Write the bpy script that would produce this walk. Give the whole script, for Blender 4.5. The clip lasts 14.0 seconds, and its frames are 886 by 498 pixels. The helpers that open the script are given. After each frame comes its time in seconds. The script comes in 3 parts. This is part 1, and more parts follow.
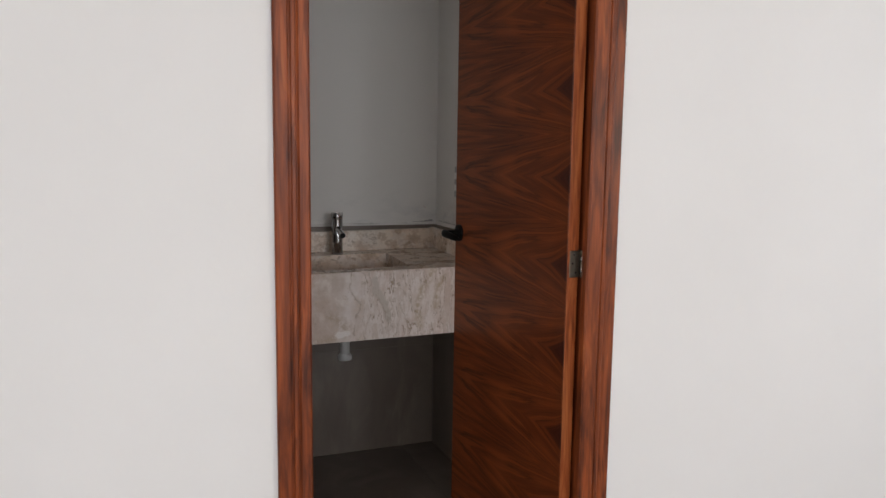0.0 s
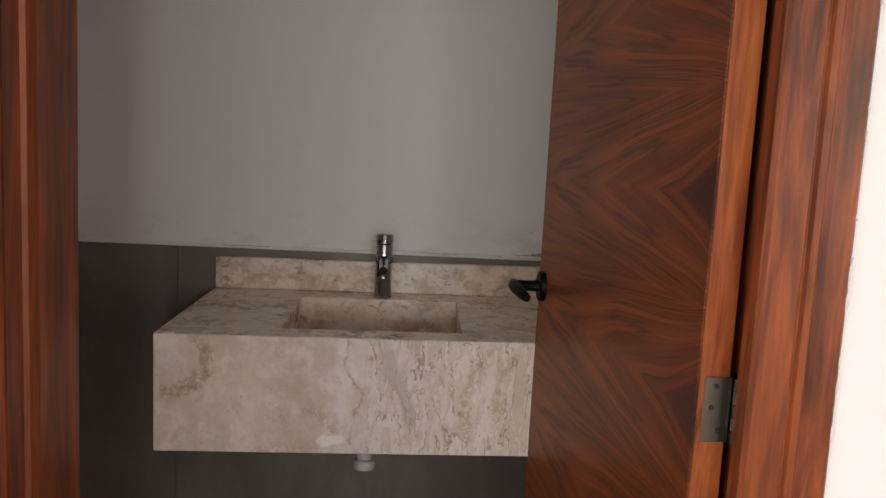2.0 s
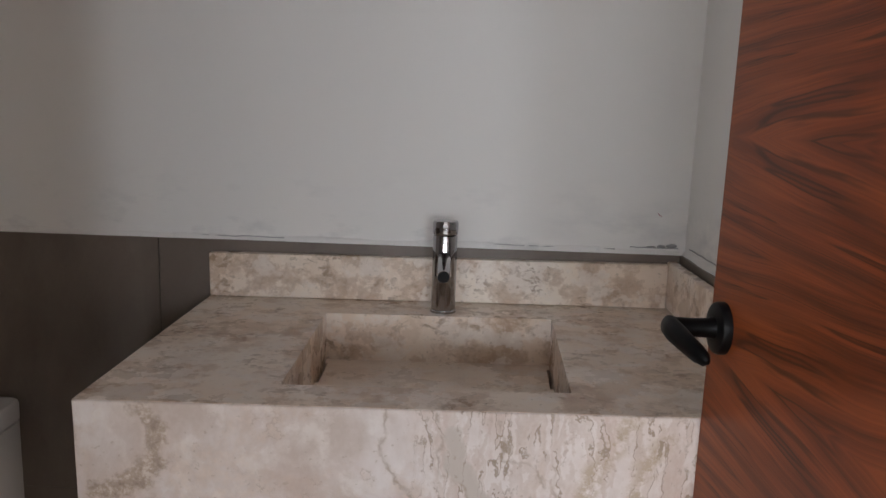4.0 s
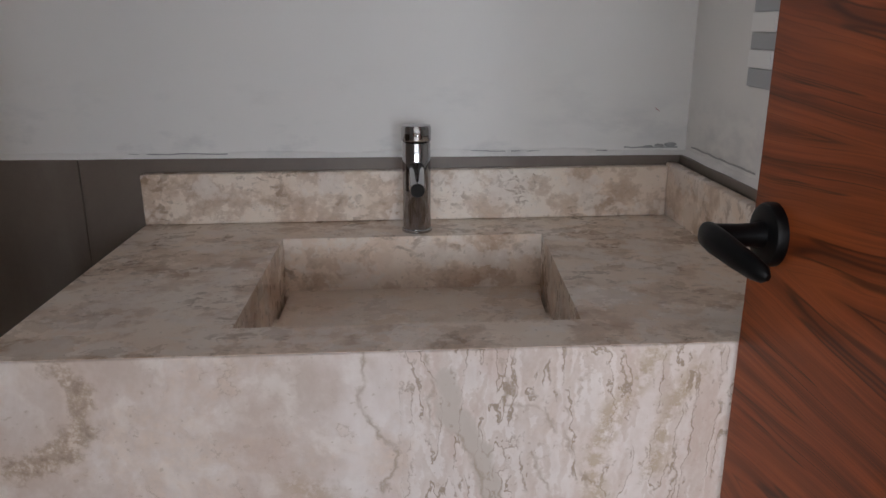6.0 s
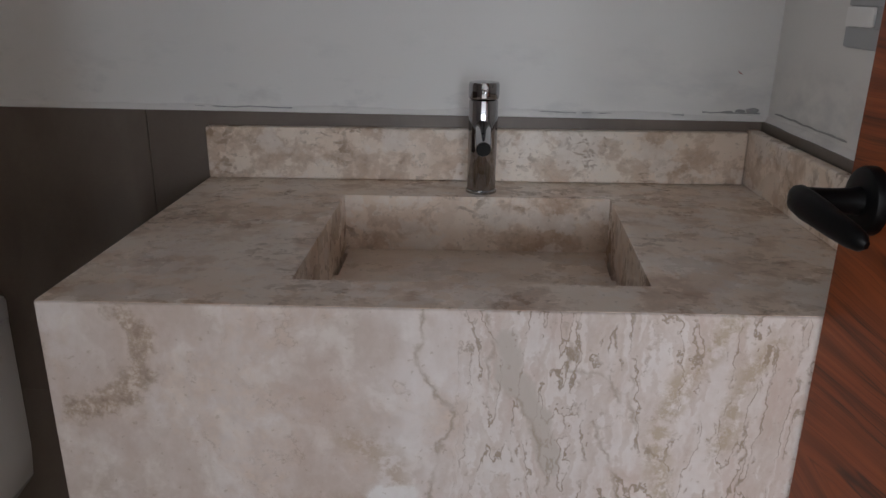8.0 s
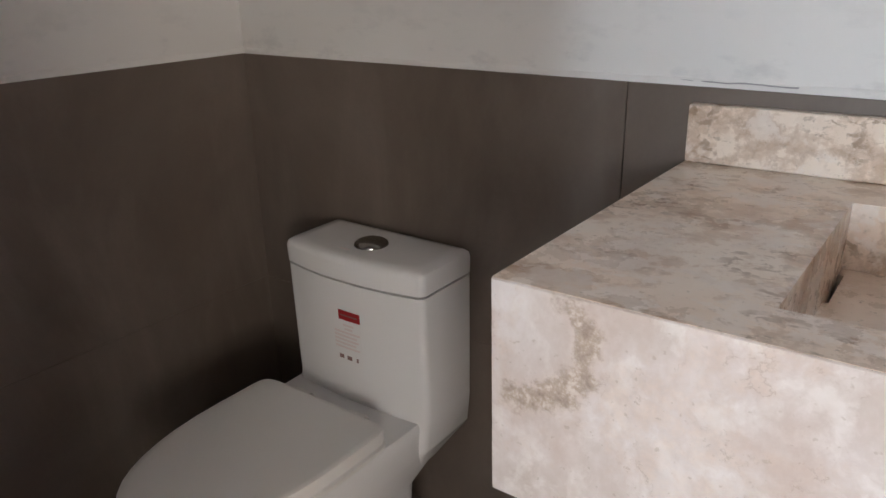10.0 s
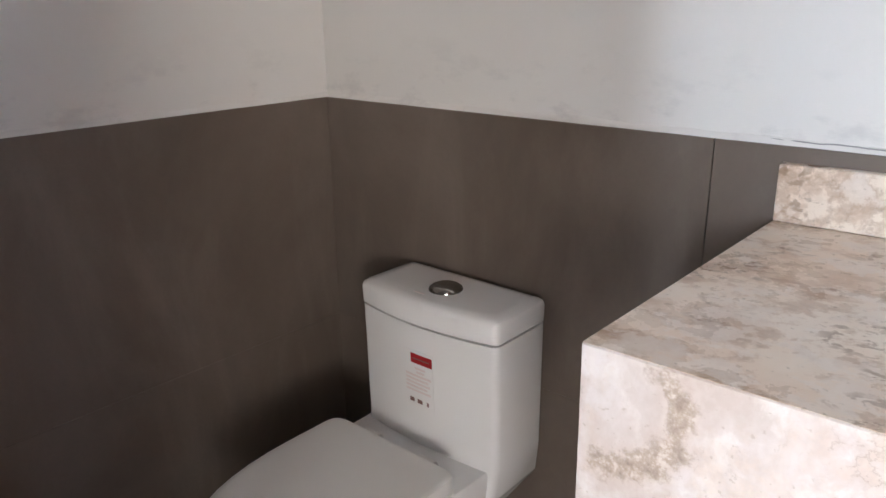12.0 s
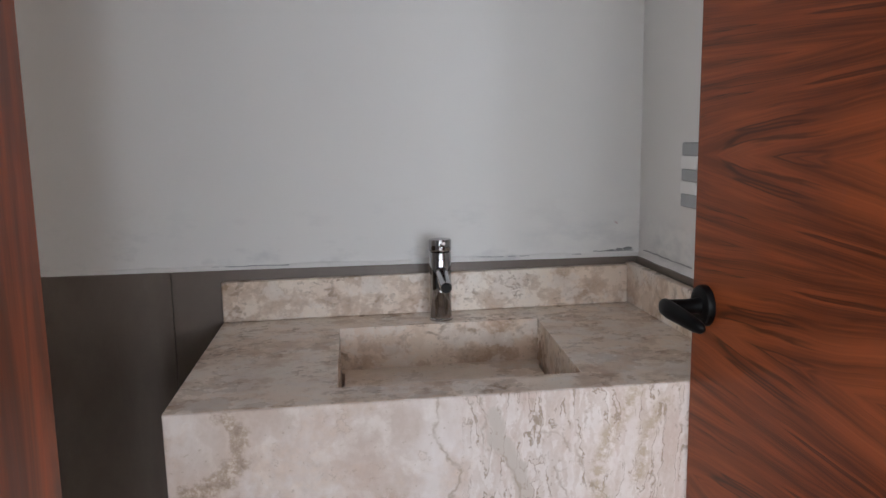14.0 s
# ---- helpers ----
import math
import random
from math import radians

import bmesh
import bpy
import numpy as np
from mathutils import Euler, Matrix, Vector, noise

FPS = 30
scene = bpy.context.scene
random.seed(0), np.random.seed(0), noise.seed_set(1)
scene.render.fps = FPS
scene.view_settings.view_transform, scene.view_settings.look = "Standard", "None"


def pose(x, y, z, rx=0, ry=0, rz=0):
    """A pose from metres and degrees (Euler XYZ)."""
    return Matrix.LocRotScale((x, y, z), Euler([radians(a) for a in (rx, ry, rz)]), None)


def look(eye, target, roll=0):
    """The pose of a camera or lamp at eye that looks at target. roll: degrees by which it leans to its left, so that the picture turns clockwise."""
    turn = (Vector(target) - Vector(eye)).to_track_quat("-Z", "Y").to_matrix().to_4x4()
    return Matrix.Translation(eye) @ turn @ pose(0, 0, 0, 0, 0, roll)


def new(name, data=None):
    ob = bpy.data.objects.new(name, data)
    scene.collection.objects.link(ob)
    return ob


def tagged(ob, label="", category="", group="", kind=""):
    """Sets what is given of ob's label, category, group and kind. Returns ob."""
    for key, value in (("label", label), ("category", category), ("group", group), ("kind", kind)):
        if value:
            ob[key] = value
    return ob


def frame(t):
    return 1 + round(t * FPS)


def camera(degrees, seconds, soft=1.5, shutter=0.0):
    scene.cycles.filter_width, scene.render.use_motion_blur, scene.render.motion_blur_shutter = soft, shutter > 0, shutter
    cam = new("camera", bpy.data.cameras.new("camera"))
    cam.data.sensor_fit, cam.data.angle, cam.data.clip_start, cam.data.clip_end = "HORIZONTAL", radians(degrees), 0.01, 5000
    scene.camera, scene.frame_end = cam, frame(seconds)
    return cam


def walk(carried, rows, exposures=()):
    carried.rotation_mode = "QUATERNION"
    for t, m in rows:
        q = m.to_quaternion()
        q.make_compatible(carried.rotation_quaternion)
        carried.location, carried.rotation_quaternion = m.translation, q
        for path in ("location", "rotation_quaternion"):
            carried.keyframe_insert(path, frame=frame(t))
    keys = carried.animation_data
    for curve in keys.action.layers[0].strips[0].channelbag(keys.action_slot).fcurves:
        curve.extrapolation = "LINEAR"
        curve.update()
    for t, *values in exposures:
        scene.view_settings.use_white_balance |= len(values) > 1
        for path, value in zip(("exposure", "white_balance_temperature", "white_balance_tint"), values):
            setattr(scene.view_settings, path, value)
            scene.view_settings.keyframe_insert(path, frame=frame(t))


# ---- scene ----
cam = camera(61.2, 14.0)
PATH = [
    (0, (-0.26, -2.565, 1.335), (0.466, -0.718, 1.082), 0.8),
    (0.5, (-0.06, -2.302, 1.314), (0.601, -0.429, 1.079), 1.4),
    (1, (0.142, -2.0, 1.332), (0.751, -0.112, 1.074), 1.3),
    (1.5, (0.331, -1.791, 1.314), (0.735, 0.153, 1.069), 3.0),
    (2, (0.473, -1.55, 1.292), (0.619, 0.431, 1.059), 3.0),
    (2.5, (0.522, -1.326, 1.298), (0.485, 0.663, 1.086), 3.0),
    (5, (0.438, -0.767, 1.26), (0.466, 1.168, 0.752), 0.5),
    (5.5, (0.434, -0.734, 1.245), (0.517, 1.186, 0.69), 0.4),
    (6, (0.447, -0.721, 1.238), (0.541, 1.193, 0.667), -0.0),
    (6.5, (0.45, -0.726, 1.241), (0.56, 1.182, 0.65), 0.2),
    (7, (0.454, -0.728, 1.228), (0.587, 1.175, 0.625), 0.6),
    (9.5, (0.387, -0.598, 1.205), (-0.442, 1.065, 0.465), -0.5),
    (10, (0.367, -0.578, 1.198), (-0.748, 0.925, 0.49), -1.2),
    (10.5, (0.354, -0.58, 1.206), (-0.964, 0.773, 0.549), -0.4),
    (11, (0.343, -0.591, 1.204), (-1.044, 0.688, 0.539), 0.2),
    (11.5, (0.337, -0.593, 1.196), (-1.036, 0.682, 0.497), 0.2),
    (12, (0.338, -0.596, 1.229), (-0.913, 0.833, 0.602), -0.7),
    (12.5, (0.341, -0.689, 1.295), (-0.485, 1.076, 0.846), -0.2),
    (13, (0.319, -0.824, 1.307), (-0.075, 1.096, 0.906), 0.2),
    (13.5, (0.301, -0.967, 1.292), (0.224, 1.001, 0.948), -0.3),
    (14, (0.28, -1.076, 1.301), (0.519, 0.888, 1.003), -0.9),
]
EXPOSURES = [(0.0, -0.24, 6550, 12), (1.0, -0.15, 6650, 13), (1.5, -0.04, 6850, 14), (2.1, 0.34, 7100, 15), (2.7, 0.78, 6950, 14), (4.8, 0.75, 6150, 12), (6.4, 0.74, 6150, 12), (7.1, 0.42, 6150, 12), (9.4, 0.80, 6050, 9), (10.0, 1.65, 6050, 9), (11.0, 2.48, 6100, 9), (12.0, 2.25, 5850, 9), (12.5, 1.98, 5850, 9), (13.0, 1.40, 5900, 10), (14.0, 1.02, 6050, 11)]
walk(cam, [(t, look(eye, target, roll)) for t, eye, target, roll in PATH], EXPOSURES)

# ---- world, sun and large lights ----
world = bpy.data.worlds.new("sky")
scene.world = world
world.use_nodes = True
wn = world.node_tree
sky = wn.nodes.new("ShaderNodeTexSky")
sky.sky_type, sky.sun_disc = "NISHITA", False
sky.sun_elevation, sky.sun_rotation = radians(48), radians(60)
wn.links.new(sky.outputs[0], wn.nodes["Background"].inputs[0])
wn.nodes["Background"].inputs[1].default_value = 0.10

sun = new("sun", bpy.data.lights.new("sun", "SUN"))
sun.data.energy, sun.data.angle, sun.data.color = 3.0, radians(0.5), (1, 0.95, 0.88)
sun.matrix_world = look((6, 6, 9), (0, 0, 0))


def window_light(name, eye, target, w, h, power, color):
    """An area lamp in a window's opening, for the sky's light and added fill."""
    ob = new(name, bpy.data.lights.new(name, "AREA"))
    ob.data.shape, ob.data.size, ob.data.size_y = "RECTANGLE", w, h
    ob.data.energy, ob.data.color = power, color
    ob.matrix_world = look(eye, target)
    return ob


window_light("glazed_door_light", (-0.1, -7.93, 1.70), (-0.1, 0, 1.4), 5.4, 1.35, 104, (0.93, 0.965, 1.0))
# added narrow lamp before the glazing, to sharpen the lit edge on the back wall
window_light("open_leaf_light", (1.97, -7.90, 1.3), (1.97, 0, 1.25), 0.5, 2.0, 34, (0.90, 0.95, 1.0))
window_light("side_window_light", (-3.13, -5.4, 1.55), (0, -5.4, 1.45), 1.9, 1.2, 128, (1.0, 0.965, 0.925))
# added warm fill from an unseen east window, to brighten the toilet's corner
window_light("terrace_window_light", (3.93, -4.2, 1.55), (0, -4.2, 1.45), 2.9, 1.2, 56, (1.0, 0.86, 0.705))
window_light("corner_window_light", (3.93, -1.75, 1.55), (0, -1.75, 1.45), 0.9, 1.2, 8, (0.50, 0.74, 1.0))

# ---- materials ----


class Nodes:
    """A small helper that wires one node material."""

    def __init__(self, name, rough=0.5, metal=0.0):
        self.mat = bpy.data.materials.new(name)
        self.mat.use_nodes = True
        self.tree = self.mat.node_tree
        self.bsdf = self.tree.nodes["Principled BSDF"]
        self.bsdf.inputs["Roughness"].default_value = rough
        self.bsdf.inputs["Metallic"].default_value = metal
        self.bsdf.inputs["Specular IOR Level"].default_value = 0.32
        self.coord = self.tree.nodes.new("ShaderNodeTexCoord").outputs["Object"]

    def put(self, socket, value):
        if hasattr(value, "is_linked"):
            self.tree.links.new(value, socket)
        elif hasattr(value, "__len__") and len(value) == 3 and socket.type == "RGBA":
            socket.default_value = (*value, 1)
        else:
            socket.default_value = value

    def node(self, kind, out=0, settings=None, **inputs):
        n = self.tree.nodes.new(kind)
        for key, value in (settings or {}).items():
            setattr(n, key, value)
        for key, value in inputs.items():
            self.put(n.inputs[key.replace("_", " ")], value)
        return n.outputs[out]

    def math(self, op, a, b=0.0, c=0.0):
        n = self.tree.nodes.new("ShaderNodeMath")
        n.operation = op
        for socket, value in zip(n.inputs, (a, b, c)):
            self.put(socket, value)
        return n.outputs[0]

    def mapped(self, scale=(1, 1, 1), turn=(0, 0, 0), shift=(0, 0, 0), vec=None):
        return self.node("ShaderNodeMapping", Vector=vec or self.coord, Scale=scale, Rotation=[radians(a) for a in turn], Location=shift)

    def noise(self, scale, detail=4.0, rough=0.5, vec=None, distort=0.0, out=0):
        return self.node("ShaderNodeTexNoise", out, Vector=vec or self.coord, Scale=scale, Detail=detail, Roughness=rough, Distortion=distort)

    def ramp(self, fac, *stops):
        n = self.tree.nodes.new("ShaderNodeValToRGB")
        while len(n.color_ramp.elements) < len(stops):
            n.color_ramp.elements.new(1)
        for e, (p, c) in zip(n.color_ramp.elements, stops):
            e.position = p
            e.color = (*c, 1) if hasattr(c, "__len__") else (c, c, c, 1)
        self.put(n.inputs[0], fac)
        return n.outputs[0]

    def mix(self, fac, a, b, blend="MIX"):
        n = self.tree.nodes.new("ShaderNodeMix")
        n.data_type, n.blend_type = "RGBA", blend
        for i, value in ((0, fac), (6, a), (7, b)):
            self.put(n.inputs[i], value)
        return n.outputs[2]

    def xyz(self, vec=None):
        n = self.tree.nodes.new("ShaderNodeSeparateXYZ")
        self.put(n.inputs[0], vec or self.coord)
        return n.outputs

    def vector(self, x, y, z):
        n = self.tree.nodes.new("ShaderNodeCombineXYZ")
        for socket, value in zip(n.inputs, (x, y, z)):
            self.put(socket, value)
        return n.outputs[0]

    def done(self, color, rough=None, bump=None, strength=0.2, depth=0.002, coat=0.0):
        self.put(self.bsdf.inputs["Base Color"], color)
        if rough is not None:
            self.put(self.bsdf.inputs["Roughness"], rough)
        if bump is not None:
            self.put(self.bsdf.inputs["Normal"], self.node("ShaderNodeBump", Height=bump, Strength=strength, Distance=depth))
        self.bsdf.inputs["Coat Weight"].default_value = coat
        self.bsdf.inputs["Coat Roughness"].default_value = 0.25
        return self.mat


def plaster(name, tone, stained=0.0):
    n = Nodes(name, 0.75)
    big, fine = n.noise(1.3, 5, 0.6), n.noise(60, 4, 0.7)
    color = n.mix(n.ramp(big, (0.3, 0.0), (0.7, 1.0)), tone, [c * 0.965 for c in tone])
    if stained:
        smear = n.ramp(n.noise(9, 6, 0.65, n.mapped((1, 1, 2.2))), (0.53, 0.0), (0.66, 1.0))
        near = n.ramp(n.xyz()[2], (0.0, 1.0), (0.16, 0.0))
        color = n.mix(n.math("MULTIPLY", n.math("MULTIPLY", smear, near), stained), color, (0.42, 0.42, 0.42))
        # rubbed grey smudges above the tiles beside the corner
        x, y, z = n.xyz()
        there = n.math("MULTIPLY", n.ramp(x, (0.60, 0.0), (0.80, 1.0)), n.math("MULTIPLY", n.ramp(z, (0.015, 0.0), (0.04, 1.0)), n.ramp(z, (0.055, 1.0), (0.12, 0.0))))
        rub = n.ramp(n.noise(14, 5, 0.6, n.mapped((0.7, 1, 1.6))), (0.42, 0.0), (0.66, 1.0))
        color = n.mix(n.math("MULTIPLY", n.math("MULTIPLY", there, rub), 0.42), color, (0.46, 0.46, 0.47))
    relief = n.math("ADD", n.math("MULTIPLY", fine, 0.3), n.noise(9, 3, 0.5))
    return n.done(color, bump=relief, strength=0.25, depth=0.003)


def porcelain_tile(name):
    n = Nodes(name, 0.45)
    shift = n.node("ShaderNodeObjectInfo", 5)
    cloud = n.noise(2.2, 6, 0.62, n.mapped((1, 1, 0.7), (20, 25, 10)), 0.6)
    streak = n.noise(3.6, 5, 0.6, n.mapped((1.5, 1.5, 0.45), (-32, 32, 0)), 0.7)
    fine = n.noise(140, 3, 0.6)
    color = n.ramp(cloud, (0.3, (0.122, 0.093, 0.073)), (0.52, (0.166, 0.130, 0.104)), (0.74, (0.217, 0.177, 0.146)))
    color = n.mix(n.ramp(streak, (0.5, 0.0), (0.72, 0.42)), color, (0.275, 0.232, 0.195))
    color = n.mix(n.math("MULTIPLY", fine, 0.25), color, (0.09, 0.08, 0.07))
    n.bsdf.inputs["Specular IOR Level"].default_value = 0.5
    tint = n.math("ADD", n.math("MULTIPLY", shift, 0.12), 0.94)
    color = n.mix(1.0, color, n.vector(tint, tint, tint), "MULTIPLY")
    return n.done(color, n.math("ADD", n.math("MULTIPLY", cloud, 0.25), 0.30), fine, 0.08, 0.001)


def travertine(name, veins, rich=1.0):
    """Cream travertine with tan patches; veins: whether it shows upright veins and one large crusty stain."""
    n = Nodes(name, 0.42)

    def warped(base, by, scale, detail=4):
        out = n.node("ShaderNodeVectorMath", settings={"operation": "MULTIPLY_ADD"})
        n.put(out.node.inputs[0], n.noise(scale, detail, 0.6, out=1))
        out.node.inputs[1].default_value = (by, by, by)
        n.put(out.node.inputs[2], base)
        return out
    vec = warped(n.coord, 0.10, 6)
    rough_vec = warped(vec, 0.018, 45)
    cloud = n.noise(4.0, 5, 0.6, vec)
    mottle = n.noise(21, 6, 0.62, rough_vec)
    crumb = n.noise(48, 5, 0.68)
    patch = n.noise(8.0, 6, 0.6, rough_vec)
    patch = n.math("MULTIPLY_ADD", n.math("SUBTRACT", crumb, 0.5), 0.38, n.math("MULTIPLY_ADD", n.math("SUBTRACT", mottle, 0.5), 0.30, patch))
    if veins:
        lo = 0.54
        color = n.ramp(cloud, (0.36, (0.54, 0.455, 0.40)), (0.5, (0.64, 0.562, 0.52)), (0.62, (0.72, 0.665, 0.64)))
        color = n.mix(n.math("MULTIPLY", n.ramp(mottle, (0.36, 1.0), (0.50, 0.0)), 0.5), color, (0.82, 0.77, 0.72))
        tan = n.ramp(patch, (lo - 0.06, 0.0), (lo + 0.05, 0.55), (lo + 0.17, 1.0))
        color = n.mix(n.math("MULTIPLY", tan, 0.45), color, n.ramp(crumb, (0.38, (0.36, 0.225, 0.14)), (0.60, (0.60, 0.43, 0.30))))
        edge = n.math("ABSOLUTE", n.math("SUBTRACT", patch, lo + 0.04))
        crust = n.math("MULTIPLY", n.ramp(edge, (0.0, 1.0), (0.018, 0.0)), n.ramp(n.noise(20, 5, 0.7), (0.52, 0.0), (0.60, 1.0)))
    else:
        # soft tan and brown drifts, pale islands and small crumbs gathered in clusters
        long = warped(n.mapped((0.92, 1.0, 1.1)), 0.026, 34, 5)
        brown = n.math("MULTIPLY_ADD", n.math("SUBTRACT", crumb, 0.5), 0.34, n.noise(16, 6, 0.64, long))
        color = n.ramp(cloud, (0.36, (0.75, 0.60, 0.475)), (0.5, (0.82, 0.692, 0.575)), (0.62, (0.85, 0.755, 0.655)))
        color = n.mix(n.math("MULTIPLY", n.ramp(brown, (0.475, 0.0), (0.53, 0.55), (0.63, 1.0)), 0.8 * rich), color, n.ramp(crumb, (0.36, (0.35, 0.22, 0.135)), (0.62, (0.55, 0.39, 0.27))))
        pale = n.math("MULTIPLY_ADD", n.math("SUBTRACT", crumb, 0.5), 0.26, n.noise(15, 6, 0.6, n.mapped((1, 1, 1), shift=(4.1, 2.3, 1.7), vec=long)))
        color = n.mix(n.ramp(pale, (0.51, 0.0), (0.55, 0.6), (0.65, 0.85)), color, n.ramp(mottle, (0.35, (0.77, 0.675, 0.595)), (0.65, (0.86, 0.785, 0.71))))
        cluster = n.ramp(n.noise(9.5, 4, 0.6, vec), (0.50, 0.0), (0.62, 1.0))
        bits = n.ramp(n.noise(62, 5, 0.62, n.mapped((0.75, 1.0, 1.0)), 0.5), (0.53, 0.0), (0.60, 1.0))
        bits = n.math("MULTIPLY", n.math("MULTIPLY", cluster, bits), rich)
        color = n.mix(n.math("MULTIPLY", bits, 0.7), color, n.ramp(crumb, (0.4, (0.28, 0.175, 0.105)), (0.6, (0.45, 0.32, 0.22))))
        crust = n.math("MULTIPLY", bits, 0.35)
    if veins:
        x, y, z = n.xyz()
        side = n.ramp(n.math("ADD", x, n.math("MULTIPLY", n.noise(3, 3), 0.25)), (0.085, 0.0), (0.135, 1.0))
        lean = n.mapped((1.0, 1.0, 0.22), (0, 13, 0), vec=warped(n.coord, 0.016, 55, 5))
        drift = n.noise(7.5, 5, 0.6, n.mapped((1.0, 1.0, 0.45), (0, -38, 0), vec=warped(n.coord, 0.05, 11, 4)))
        color = n.mix(n.ramp(drift, (0.52, 0.0), (0.66, 0.65)), color, (0.50, 0.395, 0.335))
        color = n.mix(n.ramp(drift, (0.30, 0.7), (0.46, 0.0)), color, (0.78, 0.735, 0.715))
        # fine mottling everywhere, then short upright cracks and dots in the veined half
        grainy = n.noise(75, 5, 0.66, n.mapped((1, 1, 0.8)))
        color = n.mix(n.math("MULTIPLY", n.ramp(grainy, (0.46, 0.0), (0.66, 0.6)), n.math("MULTIPLY_ADD", side, 0.75, 0.25)), color, (0.76, 0.71, 0.685))
        color = n.mix(n.math("MULTIPLY", n.ramp(grainy, (0.34, 0.55), (0.50, 0.0)), n.math("MULTIPLY_ADD", side, 0.45, 0.10)), color, (0.46, 0.375, 0.325))
        field = n.noise(13, 4, 0.55, lean, 0.45)
        layer = n.math("FRACT", n.math("MULTIPLY", field, 10.0))
        # layers that darken towards a ragged edge
        color = n.mix(n.math("MULTIPLY", side, 0.62), color, n.ramp(layer, (0.0, (0.745, 0.695, 0.665)), (0.45, (0.70, 0.635, 0.595)), (0.85, (0.58, 0.495, 0.44)), (1.0, (0.66, 0.59, 0.545))))
        line = n.math("ABSOLUTE", n.math("SUBTRACT", layer, 0.5))
        thin = n.ramp(line, (0.02, 1.0), (0.085, 0.0))
        broken = n.ramp(n.noise(21, 5, 0.66), (0.41, 0.0), (0.52, 1.0))
        thin = n.math("MULTIPLY", n.math("MULTIPLY", thin, broken), side)
        rosy = n.ramp(n.noise(34, 5, 0.65, lean), (0.52, 0.0), (0.62, 1.0))
        color = n.mix(n.math("MULTIPLY", n.math("MULTIPLY", rosy, side), 0.5), color, (0.56, 0.44, 0.385))
        dots = n.ramp(n.noise(85, 3, 0.55, lean), (0.67, 0.0), (0.72, 1.0))
        dots = n.math("MULTIPLY", dots, n.math("MULTIPLY_ADD", side, 0.75, 0.08))
        thin = n.math("MAXIMUM", thin, dots)
        color = n.mix(n.math("MULTIPLY", thin, 0.82), color, (0.31, 0.24, 0.185))
        bent = n.xyz(warped(n.coord, 0.034, 38, 6))

        def reach(chains):
            """The distance to a few drawn lines, in metres."""
            least = None
            for chain in chains:
                for (ax, az), (bx, bz) in zip(chain, chain[1:]):
                    ex, ez = bx - ax, bz - az
                    px, pz = n.math("SUBTRACT", bent[0], ax - 0.45), n.math("SUBTRACT", bent[2], az - 0.65)
                    t = n.math("MULTIPLY_ADD", px, ex / (ex * ex + ez * ez), n.math("MULTIPLY", pz, ez / (ex * ex + ez * ez)))
                    t = n.math("MINIMUM", n.math("MAXIMUM", t, 0.0), 1.0)
                    qx, qz = n.math("MULTIPLY_ADD", t, -ex, px), n.math("MULTIPLY_ADD", t, -ez, pz)
                    d = n.math("MULTIPLY_ADD", qx, qx, n.math("MULTIPLY", qz, qz))
                    least = d if least is None else n.math("MINIMUM", least, d)
            return n.math("SQRT", least)
        smooth_patch = n.ramp(reach([[(0.494, 0.885), (0.500, 0.845), (0.530, 0.80), (0.545, 0.74)]]), (0.011, 1.0), (0.0135, 0.0))
        color = n.mix(n.math("MULTIPLY", smooth_patch, 0.9), color, (0.53, 0.475, 0.425))
        broad = reach([[(0.723, 0.915), (0.679, 0.845), (0.655, 0.776), (0.668, 0.70)], [(0.765, 0.885), (0.741, 0.85), (0.724, 0.77)]])
        grains = n.ramp(n.noise(70, 4, 0.7), (0.42, 0.0), (0.56, 1.0))
        color = n.mix(n.math("MULTIPLY", n.math("MULTIPLY", n.ramp(broad, (0.004, 1.0), (0.020, 0.0)), grains), 0.8), color, (0.45, 0.36, 0.255))
        drawn = reach([[(0.408, 0.92), (0.403, 0.858), (0.430, 0.814), (0.444, 0.798), (0.428, 0.765), (0.415, 0.69)], [(0.477, 0.915), (0.478, 0.829), (0.507, 0.819), (0.530, 0.775), (0.545, 0.70)],
                       [(0.553, 0.905), (0.561, 0.855), (0.592, 0.848), (0.615, 0.819)], [(0.622, 0.853), (0.628, 0.805), (0.650, 0.75)], [(0.588, 0.792), (0.604, 0.755), (0.625, 0.69)]])
        color = n.mix(n.math("MULTIPLY", n.ramp(drawn, (0.0, 1.0), (0.006, 0.0)), 0.15), color, (0.50, 0.415, 0.335))
        color = n.mix(n.math("MULTIPLY", n.ramp(drawn, (0.0005, 1.0), (0.0020, 0.0)), n.ramp(n.noise(24, 3, 0.6), (0.40, 0.08), (0.56, 0.8))), color, (0.36, 0.285, 0.22))
        # tan patches towards the lower edge and a pale filled spot
        low = reach([[(0.325, 0.765), (0.365, 0.745), (0.385, 0.700)], [(0.235, 0.668), (0.300, 0.676), (0.340, 0.684)]])
        color = n.mix(n.math("MULTIPLY", n.math("MULTIPLY", n.ramp(low, (0.004, 1.0), (0.024, 0.0)), grains), 0.7), color, (0.44, 0.34, 0.25))
        filled = n.ramp(reach([[(0.357, 0.694), (0.396, 0.698)]]), (0.009, 1.0), (0.0125, 0.0))
        color = n.mix(n.math("MULTIPLY", filled, 0.8), color, (0.80, 0.775, 0.75))
        # the crusty stain near the free end
        near = reach([[(0.094, 0.905), (0.114, 0.875), (0.109, 0.845), (0.089, 0.815), (0.056, 0.803), (0.03, 0.79)]])
        spot = n.ramp(n.math("ADD", near, n.math("MULTIPLY", n.math("SUBTRACT", n.noise(26, 6, 0.7), 0.5), 0.06)), (0.010, 1.0), (0.019, 0.0))
